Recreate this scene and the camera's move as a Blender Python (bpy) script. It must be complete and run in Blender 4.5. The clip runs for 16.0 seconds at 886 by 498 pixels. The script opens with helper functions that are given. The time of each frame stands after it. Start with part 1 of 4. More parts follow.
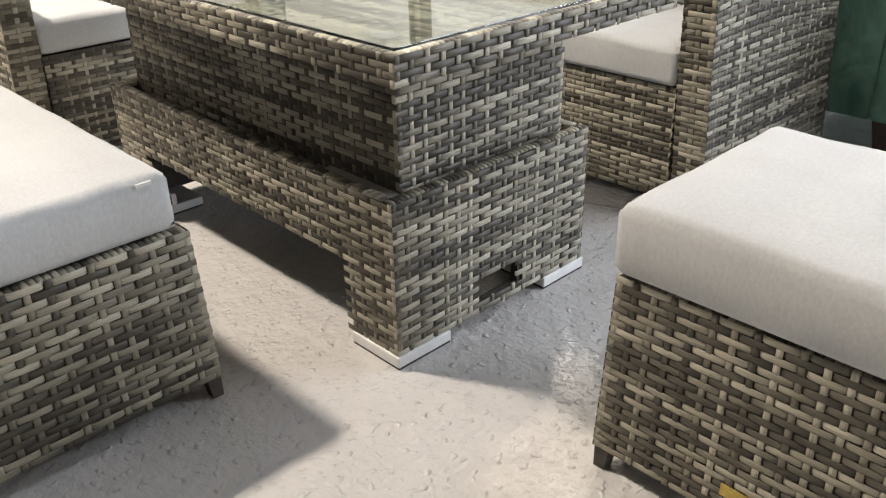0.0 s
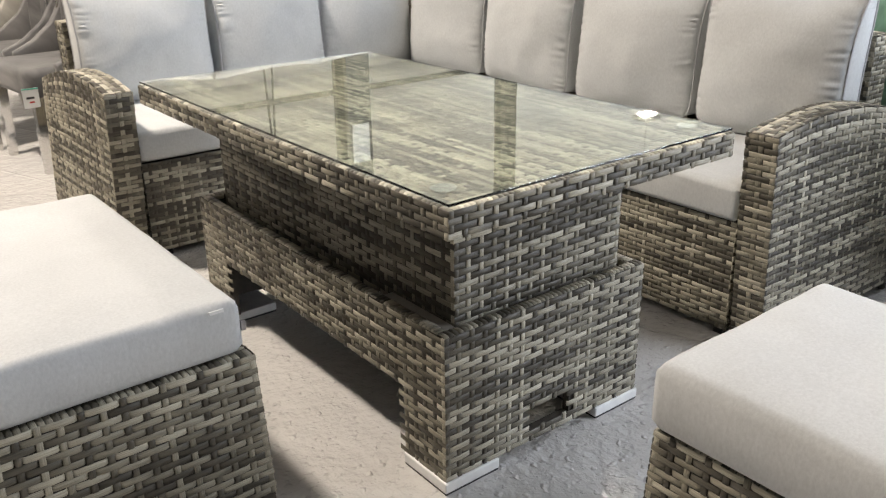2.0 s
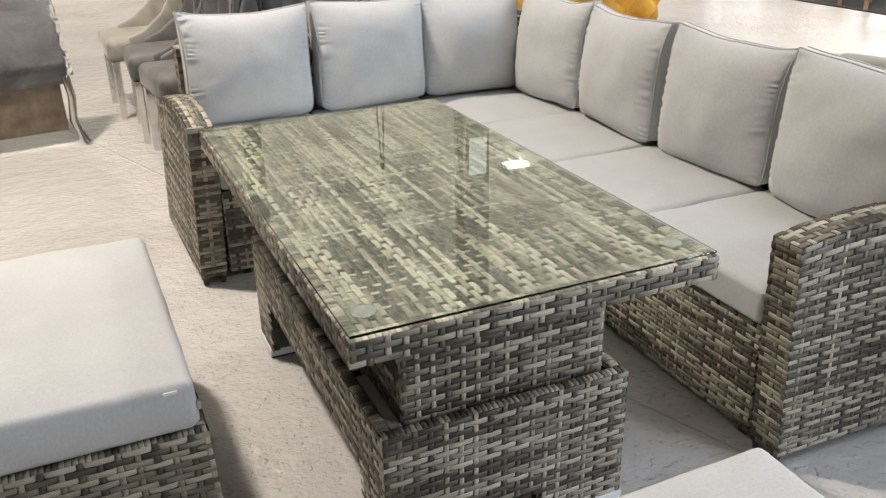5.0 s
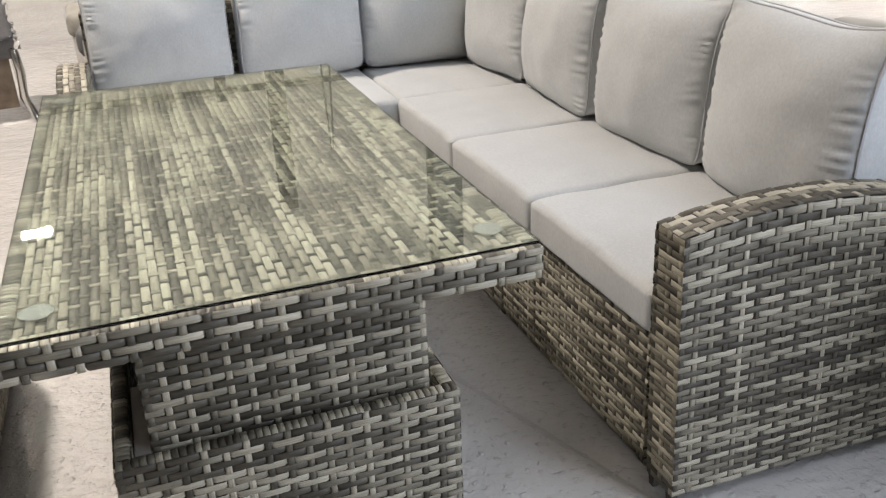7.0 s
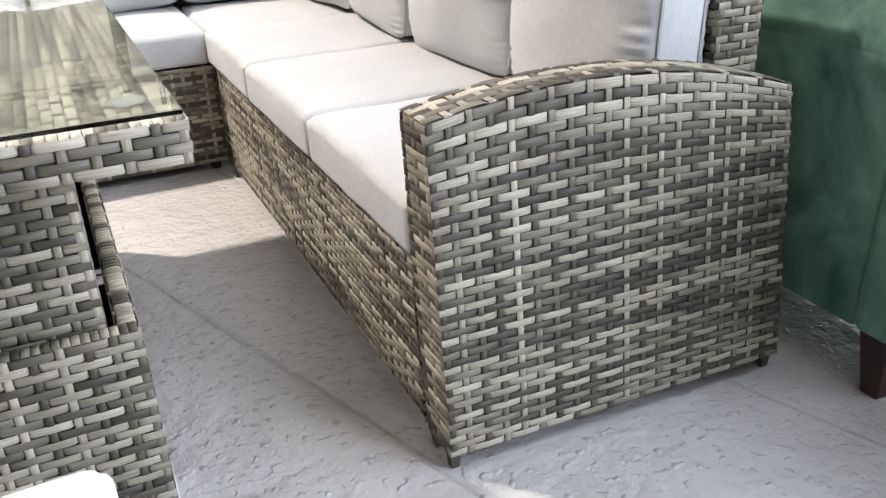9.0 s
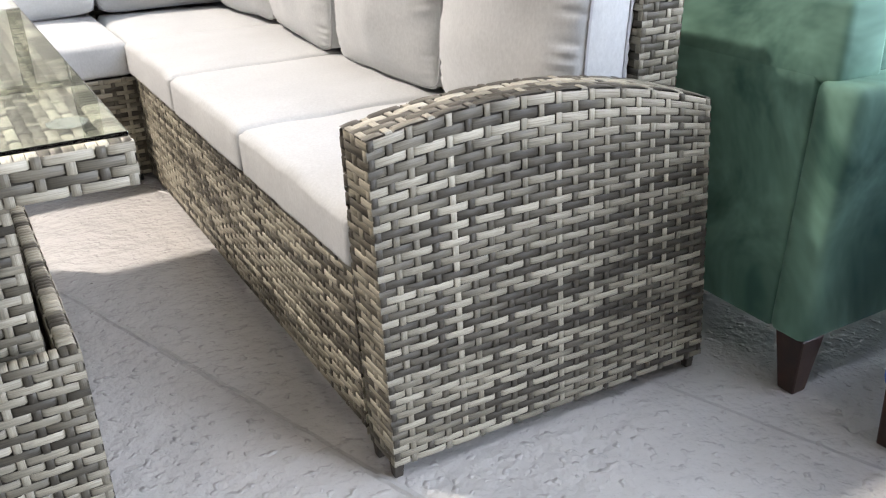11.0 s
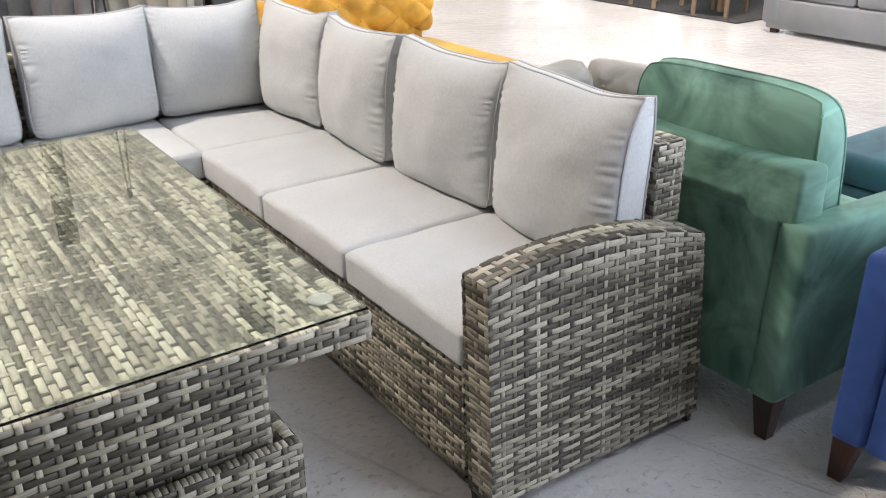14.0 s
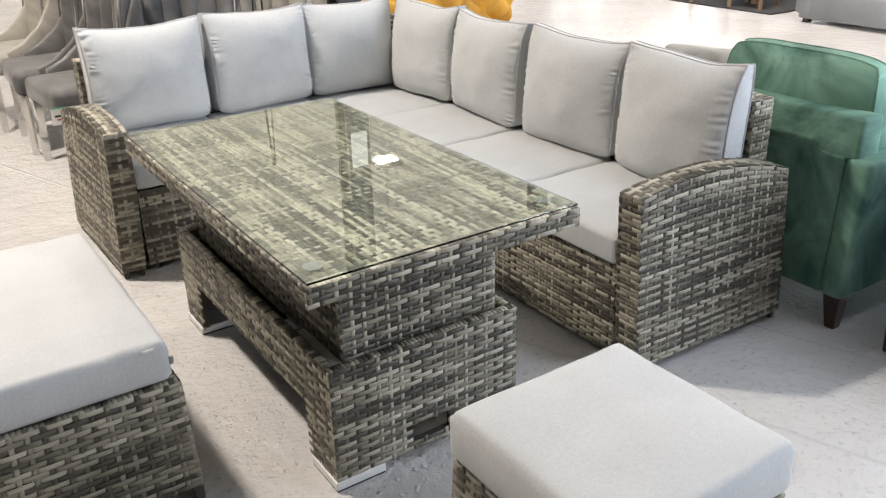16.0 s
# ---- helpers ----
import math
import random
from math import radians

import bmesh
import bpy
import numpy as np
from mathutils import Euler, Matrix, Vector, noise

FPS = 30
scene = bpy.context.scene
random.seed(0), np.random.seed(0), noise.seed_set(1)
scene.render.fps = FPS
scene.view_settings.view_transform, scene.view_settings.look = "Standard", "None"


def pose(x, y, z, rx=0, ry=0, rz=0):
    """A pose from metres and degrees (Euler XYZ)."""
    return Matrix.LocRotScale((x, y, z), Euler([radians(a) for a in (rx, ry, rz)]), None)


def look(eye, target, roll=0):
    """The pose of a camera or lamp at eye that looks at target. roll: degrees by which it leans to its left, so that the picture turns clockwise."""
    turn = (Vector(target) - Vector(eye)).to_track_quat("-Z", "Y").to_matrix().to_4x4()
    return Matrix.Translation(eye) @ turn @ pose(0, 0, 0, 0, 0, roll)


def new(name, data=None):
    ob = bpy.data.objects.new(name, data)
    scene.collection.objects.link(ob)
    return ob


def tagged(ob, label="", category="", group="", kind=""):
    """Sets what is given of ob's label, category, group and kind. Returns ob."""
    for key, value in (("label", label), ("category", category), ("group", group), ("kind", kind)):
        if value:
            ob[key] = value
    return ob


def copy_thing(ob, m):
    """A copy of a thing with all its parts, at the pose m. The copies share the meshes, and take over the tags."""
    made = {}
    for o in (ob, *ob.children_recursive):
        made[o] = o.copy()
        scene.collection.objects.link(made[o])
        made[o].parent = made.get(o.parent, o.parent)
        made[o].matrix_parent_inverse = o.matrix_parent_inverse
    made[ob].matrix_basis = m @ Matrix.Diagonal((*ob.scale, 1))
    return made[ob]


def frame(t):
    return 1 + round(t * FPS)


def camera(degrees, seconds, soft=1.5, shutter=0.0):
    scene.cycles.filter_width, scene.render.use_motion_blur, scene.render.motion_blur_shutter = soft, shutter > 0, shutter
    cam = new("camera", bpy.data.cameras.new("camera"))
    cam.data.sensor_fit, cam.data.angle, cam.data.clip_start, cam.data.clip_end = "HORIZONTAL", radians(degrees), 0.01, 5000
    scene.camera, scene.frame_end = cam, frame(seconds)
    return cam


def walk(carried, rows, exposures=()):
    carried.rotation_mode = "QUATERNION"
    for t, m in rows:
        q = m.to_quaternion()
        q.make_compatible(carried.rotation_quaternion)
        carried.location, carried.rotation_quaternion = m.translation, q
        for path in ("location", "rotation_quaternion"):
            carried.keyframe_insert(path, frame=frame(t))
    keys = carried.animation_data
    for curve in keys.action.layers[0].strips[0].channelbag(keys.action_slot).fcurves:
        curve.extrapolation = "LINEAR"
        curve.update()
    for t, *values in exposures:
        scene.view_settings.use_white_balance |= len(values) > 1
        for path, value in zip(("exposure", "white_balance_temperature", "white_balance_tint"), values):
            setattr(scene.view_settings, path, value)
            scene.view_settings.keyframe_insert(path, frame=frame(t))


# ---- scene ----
cam = camera(55.0, 16.0, 1.25, 0.15)
PATH = [
    (0, (-0.825, -0.96, 1.024), (0.401, 0.32, 0.098), -1.2),
    (0.5, (-0.857, -0.913, 1.057), (0.419, 0.355, 0.182), 0.1),
    (1, (-0.845, -0.914, 1.102), (0.428, 0.397, 0.287), 1.4),
    (1.5, (-0.815, -0.954, 1.121), (0.421, 0.422, 0.359), 1.0),
    (2, (-0.806, -1.017, 1.151), (0.335, 0.444, 0.402), -0.8),
    (2.5, (-0.785, -1.093, 1.166), (0.282, 0.43, 0.432), -0.9),
    (3, (-0.733, -1.117, 1.2), (0.316, 0.413, 0.453), 0.6),
    (5.5, (-0.232, -1.199, 1.433), (0.478, 0.479, 0.609), -1.4),
    (6, (-0.087, -1.186, 1.4), (0.627, 0.509, 0.614), -1.1),
    (6.5, (0.1, -1.127, 1.325), (0.766, 0.572, 0.507), -0.5),
    (7, (0.239, -1.074, 1.247), (0.85, 0.635, 0.408), -2.2),
    (7.5, (0.404, -1.03, 1.15), (0.991, 0.681, 0.298), -3.3),
    (8, (0.531, -0.999, 1.068), (1.139, 0.708, 0.222), -3.5),
    (8.5, (0.611, -0.983, 0.997), (1.272, 0.704, 0.151), -3.0),
    (9, (0.661, -0.971, 0.962), (1.401, 0.675, 0.099), -2.5),
    (9.5, (0.683, -0.961, 0.961), (1.503, 0.651, 0.106), -2.0),
    (12, (0.475, -0.999, 1.059), (1.433, 0.524, 0.185), -0.6),
    (12.5, (0.37, -1.024, 1.128), (1.373, 0.468, 0.251), -0.4),
    (13, (0.289, -1.068, 1.237), (1.321, 0.413, 0.376), -0.5),
    (13.5, (0.204, -1.105, 1.345), (1.248, 0.376, 0.499), -0.3),
    (14, (0.135, -1.164, 1.414), (1.175, 0.333, 0.59), -0.4),
    (14.5, (0.0, -1.282, 1.46), (1.042, 0.228, 0.663), -0.4),
    (15, (-0.19, -1.424, 1.48), (0.839, 0.091, 0.675), -0.3),
    (15.5, (-0.384, -1.503, 1.513), (0.62, 0.015, 0.683), -0.4),
    (16, (-0.656, -1.516, 1.52), (0.354, -0.002, 0.691), -1.3),
]
EXPOSURES = [(0.0, 0.16, 6850, 14), (1.0, 0.09, 6850, 14), (2.0, 0.03, 6850, 14), (3.0, -0.03, 6850, 14), (5.5, -0.25, 6750, 14), (7.0, -0.16, 6650, 15), (8.0, 0.22, 6550, 16), (9.0, 0.51, 6500, 16),
             (12.0, 0.51, 6500, 16), (12.5, 0.45, 6500, 16), (13.5, 0.18, 6500, 16), (14.5, -0.03, 6520, 15), (16.0, -0.03, 6600, 14)]
walk(cam, [(t, look(eye, target, roll)) for t, eye, target, roll in PATH], EXPOSURES)

# light settings
LAMP_W, WINDOW_W, DOOR_W, ROOF_FILL_W = 325.0, 190.0, 370.0, 100.0
COLUMNS = [(1.74, 3.06, 0.15), (8.6, 9.3, 0.26), (2.4, 12.8, 0.27), (2.27, 20.8, 0.27)]

# ---- world, lamps ----
world = bpy.data.worlds.new("world")
scene.world = world
world.use_nodes = True
wn = world.node_tree
sky = wn.nodes.new("ShaderNodeTexSky")
sky.sky_type, sky.sun_disc, sky.sun_elevation, sky.sun_rotation = "NISHITA", False, radians(35), radians(60)
wn.links.new(sky.outputs[0], wn.nodes["Background"].inputs[0])
wn.nodes["Background"].inputs[1].default_value = 0.15

LAMP_Z = 4.6
LAMP_XY = [(-1.35, 2.9), (6.6, 3.6), (-1.34, 10.75), (6.4, 10.8), (14.2, 10.8), (6.4, 19.1), (11.9, 18.8)]
for lx, ly in LAMP_XY:
    ld = bpy.data.lights.new("bay_lamp_light", "AREA")
    ld.shape, ld.size, ld.size_y, ld.energy, ld.color = "RECTANGLE", 0.36, 0.24, LAMP_W * (0.95 if ly > 5 else 0.8 if lx > 0 else 1.0), (1.0, 0.93, 0.82)
    new("bay_lamp_light", ld).matrix_world = pose(lx, ly, LAMP_Z - 0.01)


# ---- materials ----
def material(name, rough=0.5, metal=0.0):
    m = bpy.data.materials.new(name)
    m.use_nodes = True
    b = m.node_tree.nodes["Principled BSDF"]
    b.inputs["Roughness"].default_value, b.inputs["Metallic"].default_value = rough, metal
    return m, m.node_tree, b


def node(nt, kind, **values):
    n = nt.nodes.new(kind)
    for key, value in values.items():
        n.inputs[key.replace("_", " ")].default_value = value
    return n


def ramp(nt, stops):
    n = nt.nodes.new("ShaderNodeValToRGB")
    while len(n.color_ramp.elements) < len(stops):
        n.color_ramp.elements.new(0.5)
    for e, (p, c) in zip(n.color_ramp.elements, stops):
        e.position, e.color = p, (*c, 1)
    return n


def bump(nt, b, height, strength, distance):
    n = node(nt, "ShaderNodeBump", Strength=strength, Distance=distance)
    nt.links.new(height, n.inputs["Height"])
    nt.links.new(n.outputs[0], b.inputs["Normal"])
    return n


def mottled(name, dark, light, scale, rough=0.6, metal=0.0, fine=None, fine_strength=0.3, fine_distance=0.001, coord="Object", contrast=(0.3, 0.7)):
    """Two tones of a surface mixed by a broad noise, with a fine relief."""
    m, nt, b = material(name, rough, metal)
    tc = nt.nodes.new("ShaderNodeTexCoord")
    n = node(nt, "ShaderNodeTexNoise", Scale=scale, Detail=6.0, Roughness=0.6)
    nt.links.new(tc.outputs[coord], n.inputs["Vector"])
    r = ramp(nt, [(contrast[0], dark), (contrast[1], light)])
    nt.links.new(n.outputs[0], r.inputs[0])
    nt.links.new(r.outputs[0], b.inputs["Base Color"])
    if fine:
        f = node(nt, "ShaderNodeTexNoise", Scale=fine, Detail=3.0)
        nt.links.new(tc.outputs[coord], f.inputs["Vector"])
        bump(nt, b, f.outputs[0], fine_strength, fine_distance)
    return m


def rattan_material():
    """Flat synthetic strands: one dye per strand that drifts along it, fine streaks along its length."""
    m, nt, b = material("rattan", 0.5)
    uv = nt.nodes.new("ShaderNodeUVMap")
    sep = nt.nodes.new("ShaderNodeSeparateXYZ")
    nt.links.new(uv.outputs[0], sep.inputs[0])
    row = nt.nodes.new("ShaderNodeMath")
    row.operation = "FLOOR"
    nt.links.new(sep.outputs[1], row.inputs[0])
    rowk = nt.nodes.new("ShaderNodeMath")
    rowk.operation = "MULTIPLY"
    rowk.inputs[1].default_value = 7.31
    nt.links.new(row.outputs[0], rowk.inputs[0])
    along = nt.nodes.new("ShaderNodeCombineXYZ")
    scl = nt.nodes.new("ShaderNodeMath")
    scl.operation = "MULTIPLY"
    scl.inputs[1].default_value = 2.2
    nt.links.new(sep.outputs[0], scl.inputs[0])
    nt.links.new(scl.outputs[0], along.inputs[0])
    nt.links.new(rowk.outputs[0], along.inputs[1])
    dye = node(nt, "ShaderNodeTexNoise", Scale=1.0, Detail=1.0)
    nt.links.new(along.outputs[0], dye.inputs["Vector"])
    geo = nt.nodes.new("ShaderNodeNewGeometry")
    mixv = nt.nodes.new("ShaderNodeMath")
    mixv.operation = "MULTIPLY_ADD"
    mixv.inputs[1].default_value = 0.05
    nt.links.new(geo.outputs["Random Per Island"], mixv.inputs[0])
    nt.links.new(dye.outputs[0], mixv.inputs[2])
    tone = ramp(nt, [(0.42, (0.062, 0.055, 0.042)), (0.492, (0.118, 0.107, 0.082)), (0.543, (0.255, 0.236, 0.184)), (0.66, (0.43, 0.402, 0.325))])
    nt.links.new(mixv.outputs[0], tone.inputs[0])
    st = nt.nodes.new("ShaderNodeVectorMath")
    st.operation = "MULTIPLY"
    st.inputs[1].default_value = (16.0, 9.0, 1.0)
    nt.links.new(uv.outputs[0], st.inputs[0])
    streak = node(nt, "ShaderNodeTexNoise", Scale=1.0, Detail=4.0, Roughness=0.65)
    nt.links.new(st.outputs[0], streak.inputs["Vector"])
    sr = ramp(nt, [(0.30, (0.60, 0.58, 0.56)), (0.5, (1.0, 0.99, 0.97)), (0.72, (1.34, 1.33, 1.30))])
    nt.links.new(streak.outputs[0], sr.inputs[0])
    mul = nt.nodes.new("ShaderNodeMix")
    mul.data_type, mul.blend_type = "RGBA", "MULTIPLY"
    mul.inputs[0].default_value = 1.0
    nt.links.new(tone.outputs[0], mul.inputs[6])
    nt.links.new(sr.outputs[0], mul.inputs[7])
    nt.links.new(mul.outputs[2], b.inputs["Base Color"])
    bump(nt, b, streak.outputs[0], 0.35, 0.0012)
    return m


def floor_material():
    m, nt, b = material("painted_concrete", 0.38)
    tc = nt.nodes.new("ShaderNodeTexCoord")
    big = node(nt, "ShaderNodeTexNoise", Scale=0.9, Detail=7.0, Roughness=0.62)
    nt.links.new(tc.outputs["Object"], big.inputs["Vector"])
    col = ramp(nt, [(0.28, (0.50, 0.485, 0.465)), (0.5, (0.585, 0.57, 0.55)), (0.75, (0.64, 0.625, 0.605))])
    nt.links.new(big.outputs[0], col.inputs[0])
    spots = node(nt, "ShaderNodeTexVoronoi", Scale=14.0)
    nt.links.new(tc.outputs["Object"], spots.inputs["Vector"])
    sp = ramp(nt, [(0.0, (0.25, 0.23, 0.21)), (0.035, (0.3, 0.28, 0.26)), (0.06, (1, 1, 1))])
    nt.links.new(spots.outputs["Distance"], sp.inputs[0])
    pick = node(nt, "ShaderNodeTexNoise", Scale=4.0, Detail=1.0)
    nt.links.new(tc.outputs["Object"], pick.inputs["Vector"])
    pr = ramp(nt, [(0.62, (0, 0, 0)), (0.66, (0.7, 0.7, 0.7))])
    nt.links.new(pick.outputs[0], pr.inputs[0])
    mul = nt.nodes.new("ShaderNodeMix")
    mul.data_type, mul.blend_type = "RGBA", "MULTIPLY"
    nt.links.new(pr.outputs[0], mul.inputs[0])
    nt.links.new(col.outputs[0], mul.inputs[6])
    nt.links.new(sp.outputs[0], mul.inputs[7])
    nt.links.new(mul.outputs[2], b.inputs["Base Color"])
    rr = node(nt, "ShaderNodeTexNoise", Scale=3.0, Detail=4.0)
    nt.links.new(tc.outputs["Object"], rr.inputs["Vector"])
    rm = nt.nodes.new("ShaderNodeMapRange")
    rm.inputs["To Min"].default_value, rm.inputs["To Max"].default_value = 0.15, 0.30
    nt.links.new(rr.outputs[0], rm.inputs["Value"])
    nt.links.new(rm.outputs[0], b.inputs["Roughness"])
    a = node(nt, "ShaderNodeTexNoise", Scale=42.0, Detail=3.0, Roughness=0.55)
    nt.links.new(tc.outputs["Object"], a.inputs["Vector"])
    c = node(nt, "ShaderNodeTexNoise", Scale=13.0, Detail=3.0)
    nt.links.new(tc.outputs["Object"], c.inputs["Vector"])
    add = nt.nodes.new("ShaderNodeMath")
    add.operation = "MULTIPLY_ADD"
    add.inputs[1].default_value = 2.6
    nt.links.new(c.outputs[0], add.inputs[0])
    nt.links.new(a.outputs[0], add.inputs[2])
    sx = nt.nodes.new("ShaderNodeSeparateXYZ")
    nt.links.new(tc.outputs["Object"], sx.inputs[0])

    def math_node(op, *ins):
        n = nt.nodes.new("ShaderNodeMath")
        n.operation = op
        for k, v in enumerate(ins):
            if isinstance(v, float):
                n.inputs[k].default_value = v
            else:
                nt.links.new(v, n.inputs[k])
        return n.outputs[0]
    run = math_node("ADD", math_node("MULTIPLY", sx.outputs[0], 0.943), math_node("MULTIPLY", sx.outputs[1], 0.332))
    run = math_node("ADD", run, math_node("MULTIPLY", c.outputs[0], 0.012))
    height = add.outputs[0]
    for joint in (1.082, 1.634):
        near = math_node("ABSOLUTE", math_node("SUBTRACT", run, joint))
        ridge = math_node("SUBTRACT", 1.0, math_node("MINIMUM", math_node("MULTIPLY", near, 110.0), 1.0))
        height = math_node("ADD", height, math_node("MULTIPLY", ridge, 0.8))
    nod = node(nt, "ShaderNodeTexNoise", Scale=46.0, Detail=1.0)
    nt.links.new(tc.outputs["Object"], nod.inputs["Vector"])
    lump = math_node("MULTIPLY", math_node("MAXIMUM", math_node("SUBTRACT", nod.outputs[0], 0.60), 0.0), 3.8)
    height = math_node("ADD", height, lump)
    bump(nt, b, height, 1.0, 0.0058)
    return m


def fabric_material(name, dark, light, rough=0.9):
    m, nt, b = material(name, rough)
    tc = nt.nodes.new("ShaderNodeTexCoord")
    vm = nt.nodes.new("ShaderNodeVectorMath")
    vm.operation = "MULTIPLY"
    vm.inputs[1].default_value = (1.0, 1.0, 0.55)
    nt.links.new(tc.outputs["Object"], vm.inputs[0])
    n = node(nt, "ShaderNodeTexNoise", Scale=190.0, Detail=5.0, Roughness=0.7)
    nt.links.new(vm.outputs[0], n.inputs["Vector"])
    n2 = node(nt, "ShaderNodeTexNoise", Scale=5.0, Detail=3.0)
    nt.links.new(tc.outputs["Object"], n2.inputs["Vector"])
    av = nt.nodes.new("ShaderNodeMath")
    av.operation = "MULTIPLY_ADD"
    av.inputs[1].default_value = 0.35
    nt.links.new(n2.outputs[0], av.inputs[0])
    half = nt.nodes.new("ShaderNodeMath")
    half.operation = "MULTIPLY"
    half.inputs[1].default_value = 0.65
    nt.links.new(n.outputs[0], half.inputs[0])
    nt.links.new(half.outputs[0], av.inputs[2])
    r = ramp(nt, [(0.3, dark), (0.7, light)])
    nt.links.new(av.outputs[0], r.inputs[0])
    nt.links.new(r.outputs[0], b.inputs["Base Color"])
    b.inputs["Sheen Weight"].default_value = 0.15
    fold = node(nt, "ShaderNodeTexNoise", Scale=9.0, Detail=2.0)
    nt.links.new(tc.outputs["Object"], fold.inputs["Vector"])
    s = nt.nodes.new("ShaderNodeMath")
    s.operation = "MULTIPLY_ADD"
    s.inputs[1].default_value = 0.12
    nt.links.new(n.outputs[0], s.inputs[0])
    nt.links.new(fold.outputs[0], s.inputs[2])
    bump(nt, b, s.outputs[0], 0.3, 0.008)
    return m


def velvet_material(name, dark, light):
    m, nt, b = material(name, 0.75)
    tc = nt.nodes.new("ShaderNodeTexCoord")
    n = node(nt, "ShaderNodeTexNoise", Scale=3.2, Detail=4.0, Roughness=0.6, Distortion=0.9)
    nt.links.new(tc.outputs["Object"], n.inputs["Vector"])
    r = ramp(nt, [(0.36, dark), (0.66, light)])
    nt.links.new(n.outputs[0], r.inputs[0])
    nt.links.new(r.outputs[0], b.inputs["Base Color"])
    b.inputs["Sheen Weight"].default_value = 0.35
    b.inputs["Sheen Roughness"].default_value = 0.35
    b.inputs["Sheen Tint"].default_value = (*[min(1, 0.22 + c * 1.9) for c in light], 1)
    bump(nt, b, n.outputs[0], 0.25, 0.01)
    return m


RATTAN = rattan_material()
CORE = mottled("rattan_core", (0.04, 0.034, 0.027), (0.078, 0.067, 0.054), 40, 0.7)
FLOOR = floor_material()
FABRIC = fabric_material("cushion_fabric", (0.445, 0.455, 0.453), (0.60, 0.612, 0.61))
PIPING = fabric_material("cushion_piping", (0.36, 0.36, 0.37), (0.46, 0.46, 0.47))
WHITE = mottled("white_plastic", (0.70, 0.70, 0.69), (0.82, 0.82, 0.81), 30, 0.4)
TAUPE_PLASTIC = mottled("taupe_plastic", (0.30, 0.28, 0.25), (0.38, 0.36, 0.33), 30, 0.5)
BLACK = mottled("black_plastic", (0.015, 0.015, 0.015), (0.035, 0.034, 0.033), 30, 0.5)
ALLOY = mottled("grey_aluminium", (0.32, 0.32, 0.33), (0.42, 0.42, 0.43), 15, 0.35, 0.9)
CHROME = mottled("chrome", (0.62, 0.61, 0.59), (0.75, 0.74, 0.72), 6, 0.12, 1.0)
BRASS = mottled("gold_tag", (0.50, 0.36, 0.09), (0.72, 0.55, 0.18), 90, 0.35, 0.8, fine=300, fine_strength=0.4)
GREEN = velvet_material("green_velvet", (0.038, 0.108, 0.079), (0.21, 0.39, 0.295))
BLUE = velvet_material("blue_velvet", (0.012, 0.035, 0.15), (0.03, 0.085, 0.30))
TEAL = velvet_material("teal_velvet", (0.004, 0.036, 0.052), (0.010, 0.09, 0.115))
MUSTARD = velvet_material("mustard_velvet", (0.42, 0.20, 0.015), (0.68, 0.36, 0.04))
GREYV = velvet_material("grey_velvet", (0.085, 0.083, 0.083), (0.20, 0.195, 0.19))
WARMGREY = velvet_material("warm_grey_velvet", (0.17, 0.165, 0.145), (0.33, 0.315, 0.285))
TAUPE = velvet_material("taupe_velvet", (0.30, 0.285, 0.25), (0.46, 0.44, 0.39))
PALEGREY = fabric_material("pale_grey_fabric", (0.20, 0.20, 0.21), (0.28, 0.28, 0.29))
LEATHER = mottled("brown_leather", (0.20, 0.12, 0.095), (0.34, 0.22, 0.18), 7, 0.45, fine=90)
DARKWOOD = mottled("dark_wood", (0.022, 0.009, 0.006), (0.055, 0.022, 0.013), 18, 0.35, fine=60)
OAK = mottled("oak_wood", (0.24, 0.155, 0.085), (0.36, 0.25, 0.15), 12, 0.5, fine=50)
BOARD = mottled("rough_board", (0.10, 0.075, 0.055), (0.24, 0.19, 0.14), 9, 0.75, fine=40)
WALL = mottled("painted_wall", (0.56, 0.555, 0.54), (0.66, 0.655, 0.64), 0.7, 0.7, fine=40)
# for the unseen west and south walls: tone darkened to hold back bounced fill
DIMWALL = mottled("low_bounce_wall", (0.13, 0.128, 0.125), (0.19, 0.187, 0.183), 0.8, 0.7, fine=40)
CEIL = mottled("steel_deck", (0.48, 0.48, 0.475), (0.58, 0.58, 0.57), 0.5, 0.6)
COLUMN = mottled("dark_steel_paint", (0.014, 0.014, 0.014), (0.03, 0.03, 0.029), 3, 0.5)
PAPER = mottled("paper", (0.74, 0.74, 0.72), (0.82, 0.82, 0.80), 12, 0.7)
INK = mottled("print_ink", (0.02, 0.02, 0.02), (0.05, 0.05, 0.05), 40, 0.6)
RED = mottled("red_ink", (0.45, 0.05, 0.04), (0.6, 0.08, 0.06), 40, 0.6)
TAGGREEN = mottled("green_ink", (0.05, 0.32, 0.22), (0.08, 0.42, 0.3), 40, 0.6)

GLASS, _nt, _b = material("tinted_glass", 0.015)
_b.inputs["Base Color"].default_value = (0.78, 0.84, 0.785, 1)
_b.inputs["Transmission Weight"].default_value = 1.0
_b.inputs["IOR"].default_value = 1.5
FILM, _nt, _b = material("plastic_film", 0.05)
_b.inputs["Base Color"].default_value = (0.95, 0.95, 0.95, 1)
_b.inputs["Transmission Weight"].default_value = 1.0
_b.inputs["IOR"].default_value = 1.45
_tc = _nt.nodes.new("ShaderNodeTexCoord")
_n = node(_nt, "ShaderNodeTexNoise", Scale=7.0, Detail=3.0, Distortion=2.0)
_nt.links.new(_tc.outputs["Object"], _n.inputs["Vector"])
bump(_nt, _b, _n.outputs[0], 1.0, 0.09)
